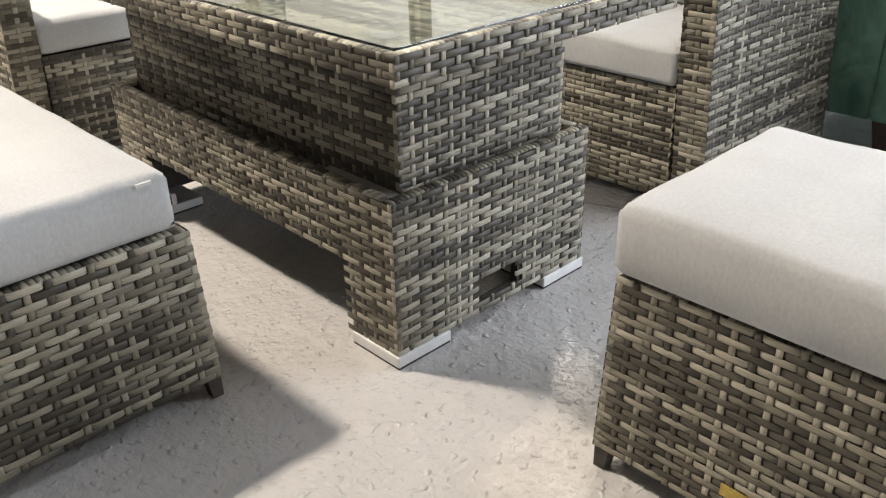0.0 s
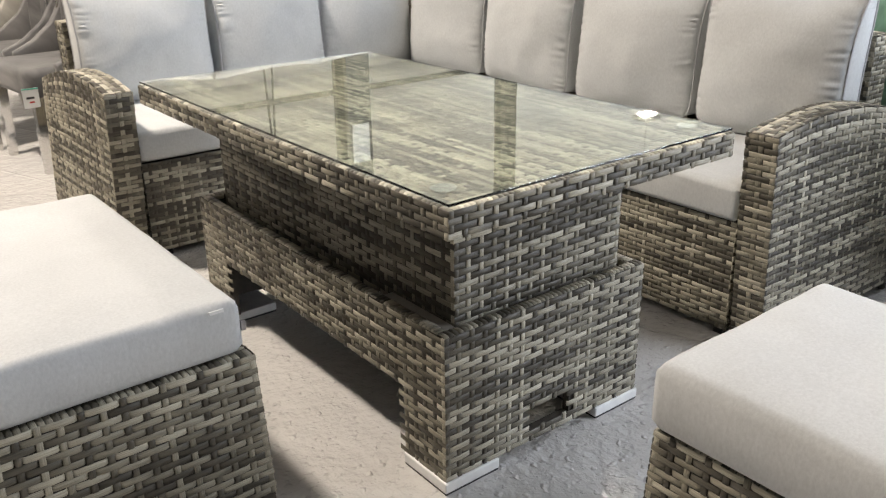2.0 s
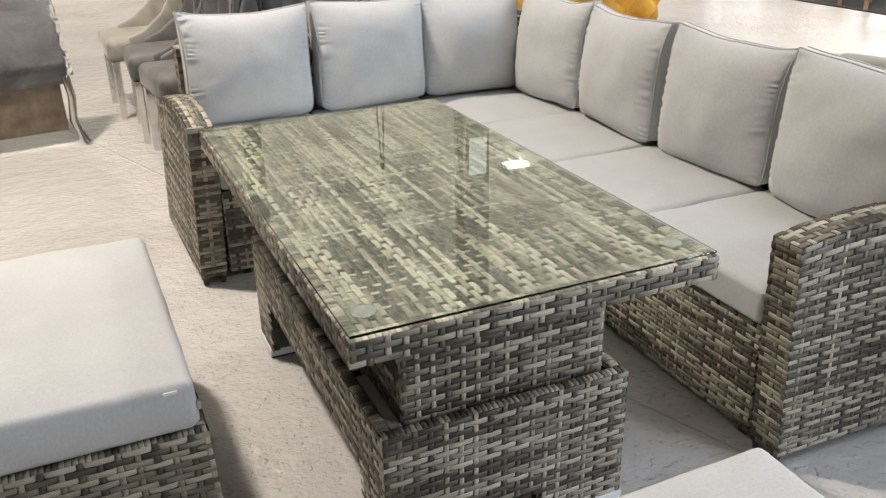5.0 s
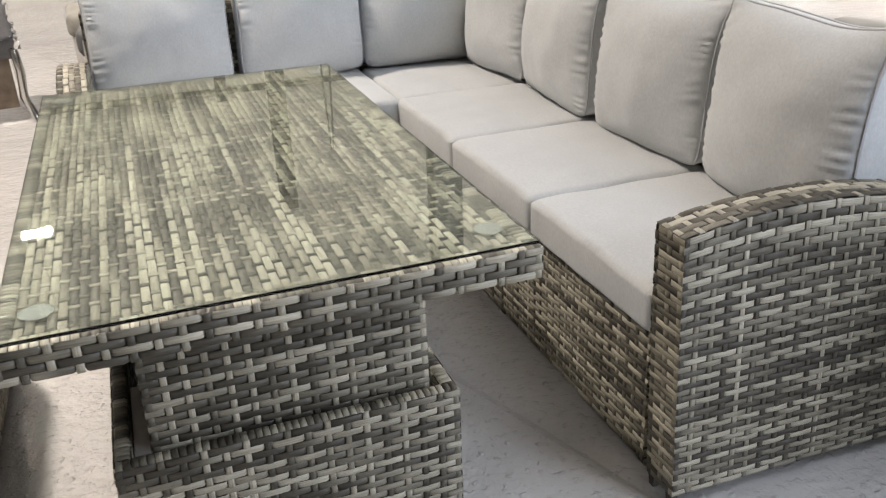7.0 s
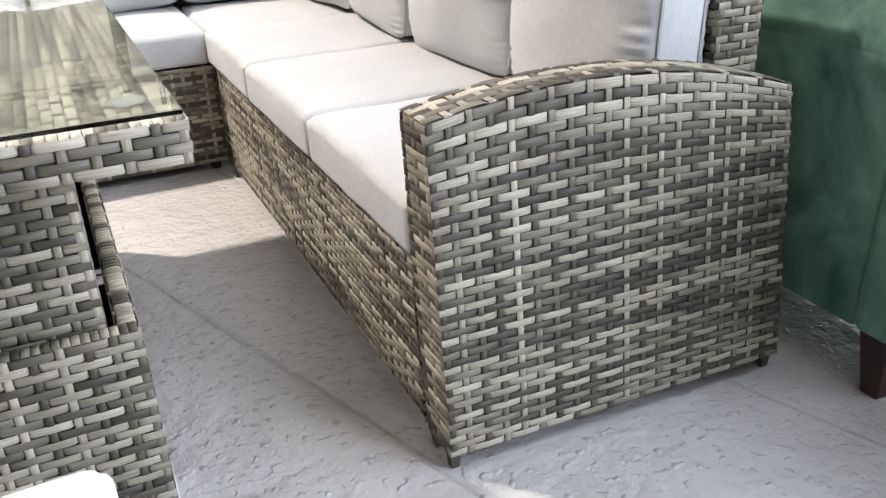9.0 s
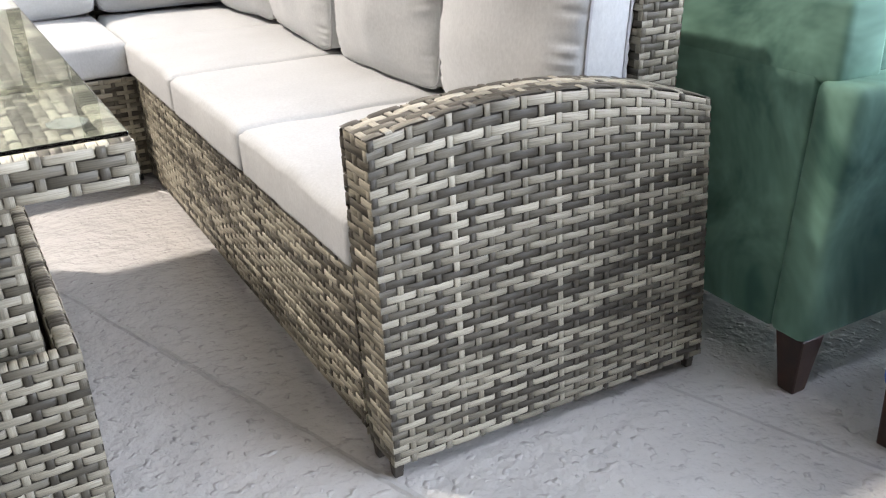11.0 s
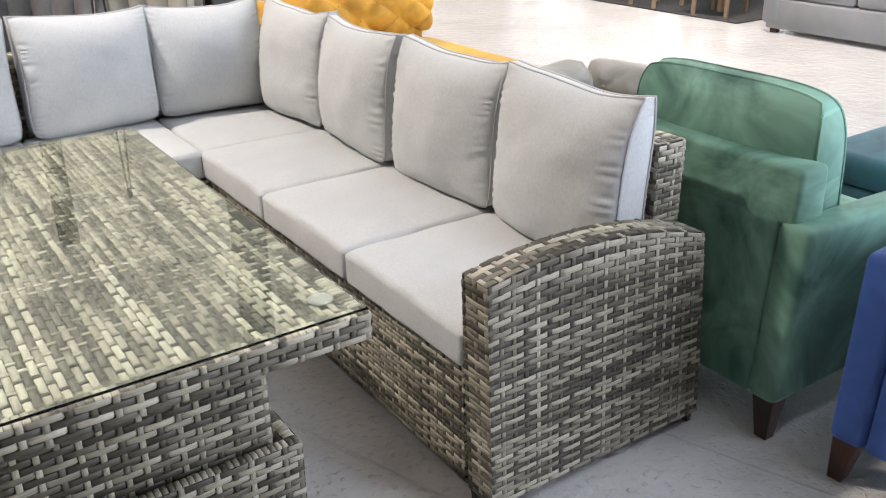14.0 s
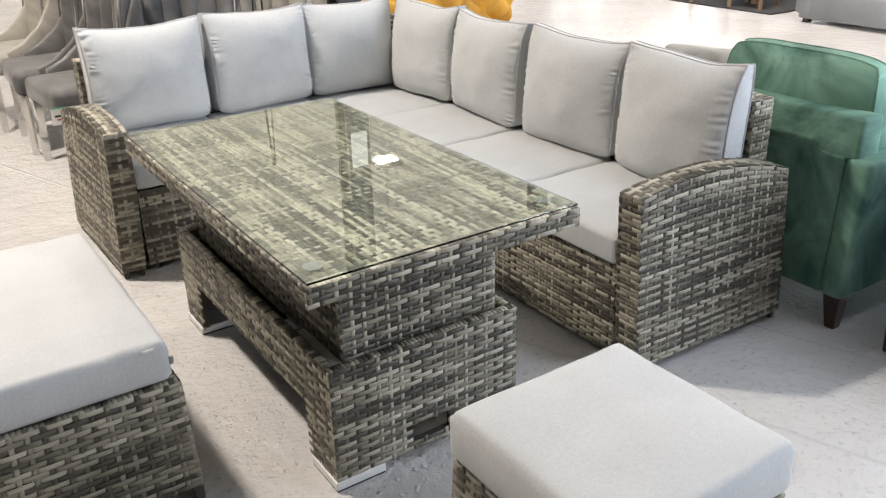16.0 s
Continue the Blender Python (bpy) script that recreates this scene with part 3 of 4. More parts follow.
def sofa_arm(parent, place):
    """An arm panel with splayed foot and bowed top. place(along, across, z): along from front to back, across from the inside (0) to the outside (1)."""
    L, T = 0.672, 0.09

    def pt(s, k, v):
        """s along 0..1, k 0 inside, 1 outside, v 0 foot .. 1 top."""
        grow = (1 - v) * 0.035
        along = s * (L + grow) + (1 - s) * (0.010 * (1 - v))
        out = T * k + ((0.022 * (1 - v) - 0.006 + 0.016 * s) if k else 0.0)
        return place(along, out, 0.03 + v * 0.56 + v ** 5 * (arm_top(s) - 0.59))
    bm = bmesh.new()
    n = 12
    ring = []
    for i in range(n + 1):
        s = 0.006 + 0.988 * i / n
        ring.append([bm.verts.new(pt(s, k, v)) for k, v in ((0.05, 0.003), (0.95, 0.003), (0.95, 0.992), (0.05, 0.992))])
    for a, b in zip(ring, ring[1:]):
        for k in range(4):
            bm.faces.new((a[k], a[(k + 1) % 4], b[(k + 1) % 4], b[k]))
    bm.faces.new(ring[0][::-1])
    bm.faces.new(ring[-1])
    bmesh.ops.recalc_face_normals(bm, faces=bm.faces[:])
    arm = part("arm", bm, CORE, parent)
    flip = (place(1, 0, 0) - place(0, 0, 0)).cross(place(0, 1, 0) - place(0, 0, 0)).z > 0

    def oriented(P):
        return (lambda u, v: P(1 - u, v)) if flip else P
    w = Weave()
    w.patch(oriented(lambda u, v: pt(u, 1, v)), L + 0.02, 0.60, lift=0.003)
    w.patch(oriented(lambda u, v: pt(1 - u, 0, v)), L, 0.60, lift=0.003)
    w.patch(oriented(lambda u, v: pt(0, u, v)), T, 0.57, col=0.045, phase=1, lift=0.003)
    w.patch(oriented(lambda u, v: pt(1, 1 - u, v)), T, 0.53, col=0.0475, lift=0.003)
    w.patch(oriented(lambda u, v: pt(u, 1 - v, 1)), L, T, row=0.0165, lift=0.003)
    w.make("arm_weave", arm)
    for s in (0.012, 0.975):
        for k in (0.15, 0.85):
            p = pt(s, k, 0)
            q = pt(s, k, 0.02)
            part("foot", hexa([(p.x - .008, p.y - .008, 0), (p.x + .008, p.y - .008, 0), (p.x + .008, p.y + .008, 0), (p.x - .008, p.y + .008, 0)],
                              [(q.x - .011, q.y - .011, .04), (q.x + .011, q.y - .011, .04), (q.x + .011, q.y + .011, .04), (q.x - .011, q.y + .011, .04)], 0.002), CORE, parent, "small dark foot")
    return arm


def woven_block(name, parent, x0, x1, y0, y1, z0, z1, sides, label="", wrap=None):
    b = part(name, box(x0 + .004, x1 - .004, y0 + .004, y1 - .004, z0 + .004, z1 - .004), CORE, parent, label)
    w = Weave()
    for s in sides:
        w.patch(*face(x0, x1, y0, y1, z0, z1, s), lift=0.003)
    w.make(name + "_weave", b)
    return b


SX, SY = 1.120, 1.790      # seat fronts of the two runs
right = thing("sofa_section", "grey-brown woven rattan sofa section with one bowed arm", "sofa", (0, 0, 0), group="corner sofa sections")
sofa_arm(right, lambda a, o, z: Vector((SX - 0.002 + a, 0.172 - o, z)))
woven_block("seat_base", right, SX + 0.018, 1.70, 0.176, 1.835, 0.026, 0.348, ("-x",))
woven_block("backrest", right, 1.705, 1.797, 0.168, 2.50, 0.06, 0.785, ("-x", "+x", "-y", "+z"))
for y in (0.2, 0.95, 1.75):
    part("foot", box(SX + 0.03, SX + 0.06, y, y + 0.03, 0, 0.055, 0.003), BLACK, right, "small black foot")
    part("foot", box(1.74, 1.77, y, y + 0.03, 0, 0.065, 0.003), BLACK, right, "small black foot")
left = thing("sofa_section", "grey-brown woven rattan corner section with one bowed arm", "sofa", (0, 0, 0), group="corner sofa sections")
sofa_arm(left, lambda a, o, z: Vector((0.095 - o, SY - 0.02 + a, z)))
woven_block("seat_base", left, 0.099, SX + 0.014, SY + 0.018, 2.42, 0.026, 0.348, ("-y",))
woven_block("backrest", left, 0.095, 1.700, 2.425, 2.517, 0.06, 0.76, ("-y", "+y", "-x", "+z"))
part("corner_seat", box(SX + 0.02, 1.70, 1.84, 2.42, 0.06, 0.345), CORE, left)
for x in (0.15, 0.6, 1.08, 1.6):
    part("foot", box(x, x + 0.03, SY + 0.03, SY + 0.06, 0, 0.06, 0.003), BLACK, left, "small black foot")
    part("foot", box(x, x + 0.03, 2.45, 2.48, 0, 0.065, 0.003), BLACK, left, "small black foot")


# ---- cushions ----
def seat_cushion(x0, x1, y0, y1, z0, z1, label, name="seat_cushion", group="seat cushions", seed=1, crown=0.010, pad=0.004):
    """A boxed foam cushion: soft rounded edges, slightly crowned top, seams at its upper and lower edges."""
    cx, cy = (x0 + x1) / 2, (y0 + y1) / 2
    ob = thing(name, label, "cushion", (cx, cy, z0), group=group)
    w, d, h = (x1 - x0) / 2 - pad, (y1 - y0) / 2 - pad, z1 - z0
    bm = bmesh.new()
    bmesh.ops.create_cube(bm, size=2, matrix=Matrix.Translation((0, 0, h / 2)) @ Matrix.Diagonal((w, d, h / 2, 1)))
    bmesh.ops.bevel(bm, geom=bm.edges[:], offset=0.018, segments=4, profile=0.55, affect="EDGES")
    bmesh.ops.subdivide_edges(bm, edges=[e for e in bm.edges if e.calc_length() > 0.15], cuts=14, use_grid_fill=True)
    off = Vector((seed * 3.1, seed * 1.7, 0))
    for v in bm.verts:
        u, q = v.co.x / w, v.co.y / d
        f = max(0, 1 - u ** 4) * max(0, 1 - q ** 4)
        n = noise.noise(v.co * 9 + off) * 0.004 + noise.noise(v.co * 30 + off) * 0.0012
        if v.co.z > h * 0.6:
            v.co.z += crown * f + n
        side = max(abs(u), abs(q))
        if side > 0.97 and 0.1 * h < v.co.z < 0.9 * h:
            v.co.x += n * 1.0 + 0.004 * u * (1 if abs(u) > 0.97 else 0)
            v.co.y += n * 1.0 + 0.004 * q * (1 if abs(q) > 0.97 else 0)
    part("cover", bm, FABRIC, ob, smooth=True)
    return ob


def back_pillow(w, h, d, m, label, seed, fabric=None, cord=None, sag=1.0, corner=0.08, gusset=0.047):
    """A boxed back cushion: puffed front and back, a gusset between two piped seams, puckers along its sides."""
    ob = thing("back_cushion", label, "cushion", group="back cushions")
    ob.matrix_world = m
    nu, nv = 44, 80
    rnd = random.Random(seed)
    off = Vector((seed * 5.3, seed * 2.9, seed * 1.1))
    g = gusset + rnd.uniform(-0.003, 0.004)
    lean = rnd.uniform(-0.012, 0.012)

    def edge(u, v):
        x = w / 2 * u * (1 - 0.05 * sag * (1 - v * v)) + lean * (v + 1) * 0.5
        z = h / 2 + h / 2 * v * (1 - (0.085 * sag if v > 0 else 0.02) * (1 - u * u)) + sag * 0.012 * v * noise.noise(Vector((u * 1.3, 3.3, seed)))
        k = (abs(u) * abs(v)) ** 5 * (1.0 if v < 0 or sag < 0 else -0.05)
        return x * (1 - corner * k), h / 2 + (z - h / 2) * (1 - corner * k)

    def surf(u, v, s):
        x, z = edge(u, v)
        puff = (max(0, 1 - abs(u) ** 2.2) ** 0.62) * (max(0, 1 - abs(v) ** 2.2) ** 0.62)
        puff *= 1.0 - 0.18 * v
        rim = g * (1 - 0.62 * max(0.0, v) ** 3)
        depth = rim + (d / 2 - rim) * puff
        t = (1 - abs(u)) / 0.26
        near = max(0.0, 1 - t) ** 1.5 * min(1.0, t * 4.5)
        wave = math.sin(v * 42 + 14 * noise.noise(Vector((u * 1.2, v * 2.6, seed))))
        pk = wave * 0.0068 * max(0.0, sag) * near * max(0.3, noise.noise(Vector((u * 2, v * 3.5, 7.7 + seed))) * 1.3 + 0.6)
        n = noise.noise(Vector((x * 6, s, z * 6)) + off) * 0.016 * puff + noise.noise(Vector((x * 17, s, z * 17)) + off) * 0.0025
        return Vector((x, s * (depth + (pk + n) * (1 if puff > 0.01 else 0)), z))
    bm = bmesh.new()
    grids = {}
    us = [math.sin(radians(-90 + 180 * i / nu)) * 0.35 + (-1 + 2 * i / nu) * 0.65 for i in range(nu + 1)]
    vs = [math.sin(radians(-90 + 180 * j / nv)) * 0.35 + (-1 + 2 * j / nv) * 0.65 for j in range(nv + 1)]
    for s in (-1, 1):
        grids[s] = [[bm.verts.new(surf(u, v, s)) for v in vs] for u in us]
        for i in range(nu):
            for j in range(nv):
                q = (grids[s][i][j], grids[s][i + 1][j], grids[s][i + 1][j + 1], grids[s][i][j + 1])
                bm.faces.new(q if s < 0 else q[::-1])
    loop = [(i, 0) for i in range(nu)] + [(nu, j) for j in range(nv)] + [(i, nv) for i in range(nu, 0, -1)] + [(0, j) for j in range(nv, 0, -1)]
    for (a, b), (c, e) in zip(loop, loop[1:] + loop[:1]):
        bm.faces.new((grids[-1][a][b], grids[1][a][b], grids[1][c][e], grids[-1][c][e]))
    seams = {s: [grids[s][a][b].co.copy() for a, b in loop] for s in (-1, 1)}
    bmesh.ops.recalc_face_normals(bm, faces=bm.faces[:])
    part("cover", bm, fabric or FABRIC, ob, smooth=True)
    for s in (-1, 1):
        part("piping", tube(seams[s], 0.0036, 5, True), cord or PIPING, ob, "piped seam", smooth=True)
    return ob


Z0, Z1 = 0.350, 0.455
LBL = "pale grey fabric seat cushion on the rattan sofa"
for i, (a, b) in enumerate(((0.180, 0.733), (0.733, 1.281), (1.281, 1.832))):
    seat_cushion(SX - 0.001, 1.66, a, b, Z0, Z1, LBL, seed=i + 1)
seat_cushion(SX + 0.02, 1.66, 1.836, 2.40, Z0, Z1 - 0.006, "pale grey fabric corner cushion on the rattan sofa", seed=4)
seat_cushion(0.100, 0.61, SY + 0.012, 2.38, Z0, Z1, LBL, seed=5)
seat_cushion(0.61, SX + 0.012, SY + 0.012, 2.38, Z0, Z1, LBL, seed=6)
BL = "plump pale grey back cushion with piped edges"
for i, (c, w) in enumerate(((0.355, 0.528), (0.887, 0.503), (1.375, 0.475))):
    back_pillow(w, (0.45, 0.455, 0.45)[i], 0.245, pose(c, 2.335, Z1 + 0.004, -6 - i % 2, 0, (-1, 1, -4)[i]), BL, i + 1)
for i, (c, w) in enumerate(((2.02, 0.485), (1.50, 0.525), (0.955, 0.525), (0.425, 0.510))):
    back_pillow(w, (0.45, 0.445, 0.445, 0.455)[i], 0.245, pose(1.632, c, Z1 + 0.004, -4 + i % 2, 0, -90 + (4, -3, 2, -1)[i]), BL, i + 11)


# ---- bench and stool ----
def footstool(name, label, x0, x1, y0, y1, zb, fine):
    """A tapered woven box on stub feet with a loose cushion."""
    ob = thing(name, label, name.replace("_", " "), (0, 0, 0))
    e = 0.012                                      # spread towards the foot
    FZ = 0.045
    lo = [(x0 - e, y0 - e), (x1 + e, y0 - e), (x1 + e, y1 + e), (x0 - e, y1 + e)]
    hi = [(x0, y0), (x1, y0), (x1, y1), (x0, y1)]
    i = 0.004
    body = part("body", hexa([(x + i * (1 if x < (x0 + x1) / 2 else -1), y + i * (1 if y < (y0 + y1) / 2 else -1), FZ) for x, y in lo],
                             [(x + i * (1 if x < (x0 + x1) / 2 else -1), y + i * (1 if y < (y0 + y1) / 2 else -1), zb - 0.004) for x, y in hi]), CORE, ob)
    w = Weave()
    for a, b in ((0, 1), (1, 2), (2, 3), (3, 0)):
        P = quad((*lo[a], FZ), (*lo[b], FZ), (*hi[b], zb), (*hi[a], zb))
        length = (Vector(hi[b]) - Vector(hi[a])).length
        w.patch(P, length, zb - FZ, phase=a % 2, row=fine, col=fine * 2.5, lift=0.003)
    r = 0.03
    for X0, X1, Y0, Y1, s in ((x0, x1, y0, y0 + r, "+z"), (x0, x1, y1 - r, y1, "+z"), (x0, x0 + r, y0 + r, y1 - r, "+zy"), (x1 - r, x1, y0 + r, y1 - r, "+zy")):
        w.wraps(*face(X0, X1, Y0, Y1, 0, zb - 0.002, s), lift=0.002)
    w.make("body_weave", body)
    for x, y in lo:
        sx, sy = (1 if x < (x0 + x1) / 2 else -1), (1 if y < (y0 + y1) / 2 else -1)
        part("foot", hexa([(x, y, 0), (x + .022 * sx, y, 0), (x + .022 * sx, y + .022 * sy, 0), (x, y + .022 * sy, 0)][::(1 if sx * sy > 0 else -1)],
                          [(x, y, FZ + .01), (x + .03 * sx, y, FZ + .01), (x + .03 * sx, y + .03 * sy, FZ + .01), (x, y + .03 * sy, FZ + .01)][::(1 if sx * sy > 0 else -1)]), CORE, ob, "short woven foot")
    return ob


footstool("bench", "grey-brown woven rattan bench beside the table", -0.675, -0.212, 0.338, 1.195, 0.362, 0.0143)
bench_pad = seat_cushion(-0.672, -0.222, 0.345, 1.190, 0.364, 0.478, "pale grey fabric cushion on the rattan bench", "bench_cushion", "loose cushions", 8)
zx, zy = 0.225, -0.419
zip_pull = part("zip_pull", box(-0.006, 0.003, -0.004, 0.004, -0.020, 0.0, 0.0008), ALLOY, bench_pad, "small metal zip pull", at=pose(zx + 0.004, zy + 0.004, 0.066))
part("care_label", box(-0.014, 0.014, -0.0035, 0.0, -0.006, 0.0), WHITE, bench_pad, "white sewn-in care label", at=pose(zx - 0.05, zy - 0.004, 0.106))
stool = footstool("stool", "grey-brown woven rattan footstool with a gold tag", 0.158, 0.620, -0.785, -0.325, 0.378, 0.0130)
seat_cushion(0.146, 0.632, -0.797, -0.314, 0.380, 0.500, "pale grey fabric cushion on the rattan footstool", "stool_cushion", "loose cushions", 9)
tag = part("tag", box(-0.003, 0.0, -0.028, 0.028, -0.011, 0.011, 0.001), BRASS, stool, "small gold maker's plate", at=pose(0.1455, -0.572, 0.098))


# ---- armchairs ----
def velvet_armchair(mat, colour, at, rz=0.0):
    """Back to -x, seat to +x; the origin lies at the floor under the back's outer corner."""
    ob = thing("armchair", colour + " velvet armchair on dark tapered wooden legs", "armchair", at, rz, group="velvet armchairs")
    W, AW, L = 0.785, 0.088, 0.78
    back = bmesh.new()
    hexa([(0.012, AW, 0.12), (0.15, AW, 0.12), (0.15, W - AW, 0.12), (0.012, W - AW, 0.12)], [(0.030, AW, 0.63), (0.15, AW, 0.63), (0.15, W - AW, 0.63), (0.030, W - AW, 0.63)], 0.008, 2, back)
    hexa([(0.028, 0.046, 0.60), (0.15, 0.046, 0.60), (0.15, W - 0.046, 0.60), (0.028, W - 0.046, 0.60)], [(0.034, 0.046, 0.748), (0.14, 0.046, 0.748), (0.14, W - 0.046, 0.748), (0.034, W - 0.046, 0.748)], 0.016, 3, back)
    part("back", back, mat, ob, smooth=True)
    for y0, y1, o in ((0.0, AW, -1), (W - AW, W, 1)):
        bm = hexa([(0.0, y0, 0.12), (L - 0.02, y0, 0.12), (L - 0.02, y1, 0.12), (0.0, y1, 0.12)],
                  [(0.018, y0 + 0.006 * o - 0.003, 0.615), (L, y0 + 0.006 * o - 0.003, 0.595), (L, y1 + 0.006 * o + 0.003, 0.595), (0.018, y1 + 0.006 * o + 0.003, 0.615)], 0.022, 4)
        arm = part("arm", bm, mat, ob, smooth=True)
        e = y0 if o < 0 else y1
        part("piping", tube([(0.012, e - 0.012 * o, 0.135), (0.022, e - 0.010 * o, 0.40), (0.03, e - 0.008 * o, 0.59)], 0.004, 5), mat, arm)
    part("seat_frame", box(0.13, L - 0.01, AW + 0.002, W - AW - 0.002, 0.12, 0.29, 0.01), mat, ob, smooth=True)
    part("seat_cushion", box(0.15, L + 0.005, AW + 0.004, W - AW - 0.004, 0.292, 0.44, 0.035, 4), mat, ob, smooth=True)
    p = back_pillow(0.60, 0.47, 0.215, Matrix(), "", 31, mat, mat, -0.25, 0.07, 0.062)
    for c in list(p.children):
        c.parent, c.name = ob, "back_cushion" if c.name.startswith("cover") else "cushion_piping"
        c.matrix_local = pose(0.235, W / 2, 0.435, -8, 0, 90)
        if "label" in c:
            del c["label"]
    bpy.data.objects.remove(p)
    for x in (0.012, L - 0.09):
        for y, s in ((0.008, 1), (W - 0.008, -1)):
            y0, y1 = sorted((y, y + 0.065 * s))
            t0, t1 = sorted((y + 0.005 * s, y + 0.042 * s))
            part("leg", hexa([(x + 0.004, t0, 0), (x + 0.042, t0, 0), (x + 0.042, t1, 0), (x + 0.004, t1, 0)], [(x, y0, 0.125), (x + 0.065, y0, 0.125), (x + 0.065, y1, 0.125), (x, y1, 0.125)], 0.004), DARKWOOD, ob, "dark wooden leg")
    return ob


velvet_armchair(GREEN, "green", (1.886, -0.137, 0), -1.0)
velvet_armchair(BLUE, "deep blue", (1.945, -1.072, 0), 4.0)


def pouffe(at, rz, fabric, label):
    ob = thing("pouffe", label, "pouffe", at, rz, group="pouffes")
    part("body", box(-0.36, 0.36, -0.3, 0.3, 0.06, 0.34, 0.03, 3), fabric, ob, smooth=True)
    part("top", box(-0.37, 0.37, -0.31, 0.31, 0.342, 0.46, 0.045, 4), fabric, ob, smooth=True)
    for x in (-0.3, 0.26):
        for y in (-0.25, 0.21):
            part("leg", box(x, x + 0.04, y, y + 0.04, 0, 0.062, 0.004), DARKWOOD, ob, "dark wooden leg")


pouffe((3.35, 0.24, 0), 0, TEAL, "teal velvet pouffe on the showroom floor")
pouffe((2.98, 5.25, 0), 12, LEATHER, "brown leather pouffe behind the mustard chaise")


# ---- tufted pieces behind the sofa ----
def tufted(width, height, depth, cols, rows, roll=0.0, tuft=0.028, pleat=False):
    """A padded upright panel, front to -y: diamond tufts or long pleats pulled in by buttons, the top rolled back. Returns the pad and the button places."""
    bm = bmesh.new()
    nu, nv = cols * 8, rows * 8
    pts = []

    def surf(u, v):
        x, z = (u - 0.5) * width, v * height
        a, c = u * cols, v * rows
        if pleat:
            d = abs(math.sin(math.pi * a)) ** 0.7
        else:
            d = min(abs(math.sin(math.pi * (a + c) / 2 * 1.0)), 1) ** 0.6 * min(abs(math.sin(math.pi * (a - c) / 2)), 1) ** 0.6
        edge = min(1, min(u, 1 - u) * 9) ** 0.5 * min(1, (1 - v) * 7) ** 0.5
        y = -depth * 0.5 * (0.35 + 0.65 * edge) - tuft * d * edge
        if roll:
            k = max(0, (v - 0.62) / 0.38)
            y += -roll * math.sin(k * math.pi) * 0.6 + roll * k * k
        return Vector((x, y, z))
    grid = [[bm.verts.new(surf(i / nu, j / nv)) for j in range(nv + 1)] for i in range(nu + 1)]
    for i in range(nu):
        for j in range(nv):
            bm.faces.new((grid[i][j], grid[i + 1][j], grid[i + 1][j + 1], grid[i][j + 1]))
    rim = [(i, 0) for i in range(nu)] + [(nu, j) for j in range(nv)] + [(i, nv) for i in range(nu, 0, -1)] + [(0, j) for j in range(nv, 0, -1)]
    back = {}
    for i, j in rim:
        c = grid[i][j].co
        back[i, j] = bm.verts.new((c.x, depth * 0.5 + (roll if roll and j > nv * 0.8 else 0), c.z))
    for a, c in zip(rim, rim[1:] + rim[:1]):
        bm.faces.new((grid[a[0]][a[1]], back[a], back[c], grid[c[0]][c[1]]))
    bm.faces.new([back[k] for k in rim])
    bmesh.ops.recalc_face_normals(bm, faces=bm.faces[:])
    for a in range(1, cols):
        for c in range(1, rows):
            if pleat or (a + c) % 2 == 0:
                pts.append(surf(a / cols, c / rows))
    return bm, pts


def buttons(points, mat, parent, r=0.011):
    for p in points:
        bm = bmesh.new()
        bmesh.ops.create_icosphere(bm, subdivisions=2, radius=r, matrix=Matrix.Translation(p) @ Matrix.Diagonal((1, 0.55, 1, 1)))
        part("button", bm, mat, parent, smooth=True)


def tufted_roll(length, radius, cols, rows, tuft):
    """A padded scroll along x with diamond tufts round its front and top."""
    bm = bmesh.new()
    nu, nv = cols * 8, rows * 8
    pts = []

    def surf(u, v):
        a, c = u * cols, v * rows
        d = abs(math.sin(math.pi * (a + c) / 2)) ** 0.55 * abs(math.sin(math.pi * (a - c) / 2)) ** 0.55
        r = radius * (0.82 + 0.18 * min(1, min(u, 1 - u) * 14) ** 0.5) + tuft * (d - 0.5)
        t = radians(-150 + 290 * v)
        return Vector(((u - 0.5) * length, -r * math.cos(t), r * math.sin(t)))
    grid = [[bm.verts.new(surf(i / nu, j / nv)) for j in range(nv + 1)] for i in range(nu + 1)]
    for i in range(nu):
        for j in range(nv):
            bm.faces.new((grid[i][j], grid[i + 1][j], grid[i + 1][j + 1], grid[i][j + 1]))
    for e in (0, nu):
        bm.faces.new(grid[e])
    bmesh.ops.recalc_face_normals(bm, faces=bm.faces[:])
    for a in range(1, cols):
        for c in range(1, rows):
            if (a + c) % 2 == 0:
                pts.append(surf(a / cols, c / rows))
    return bm, pts


def chaise():
    ob = thing("chaise_longue", "mustard yellow velvet chaise with deep-buttoned rolled end", "chaise", (2.53, 3.25, 0))
    part("headrest", box(-0.53, 0.53, -0.02, 0.12, 0.30, 0.66, 0.03, 3), MUSTARD, ob, smooth=True)
    bm, pts = tufted_roll(1.12, 0.13, 9, 6, 0.045)
    end = part("roll", bm, MUSTARD, ob, smooth=True, at=pose(0, 0.03, 0.615))
    buttons(pts, MUSTARD, end, 0.013)
    part("seat", box(-0.54, 0.54, -1.05, -0.06, 0.30, 0.47, 0.04, 4), MUSTARD, ob, smooth=True)
    part("frame", box(-0.53, 0.53, -1.03, 0.1, 0.12, 0.30, 0.015), MUSTARD, ob, smooth=True)
    for x in (-0.48, 0.43):
        for y in (-0.98, 0.02):
            part("leg", box(x, x + 0.05, y, y + 0.05, 0, 0.125, 0.005), DARKWOOD, ob, "dark wooden leg")


chaise()


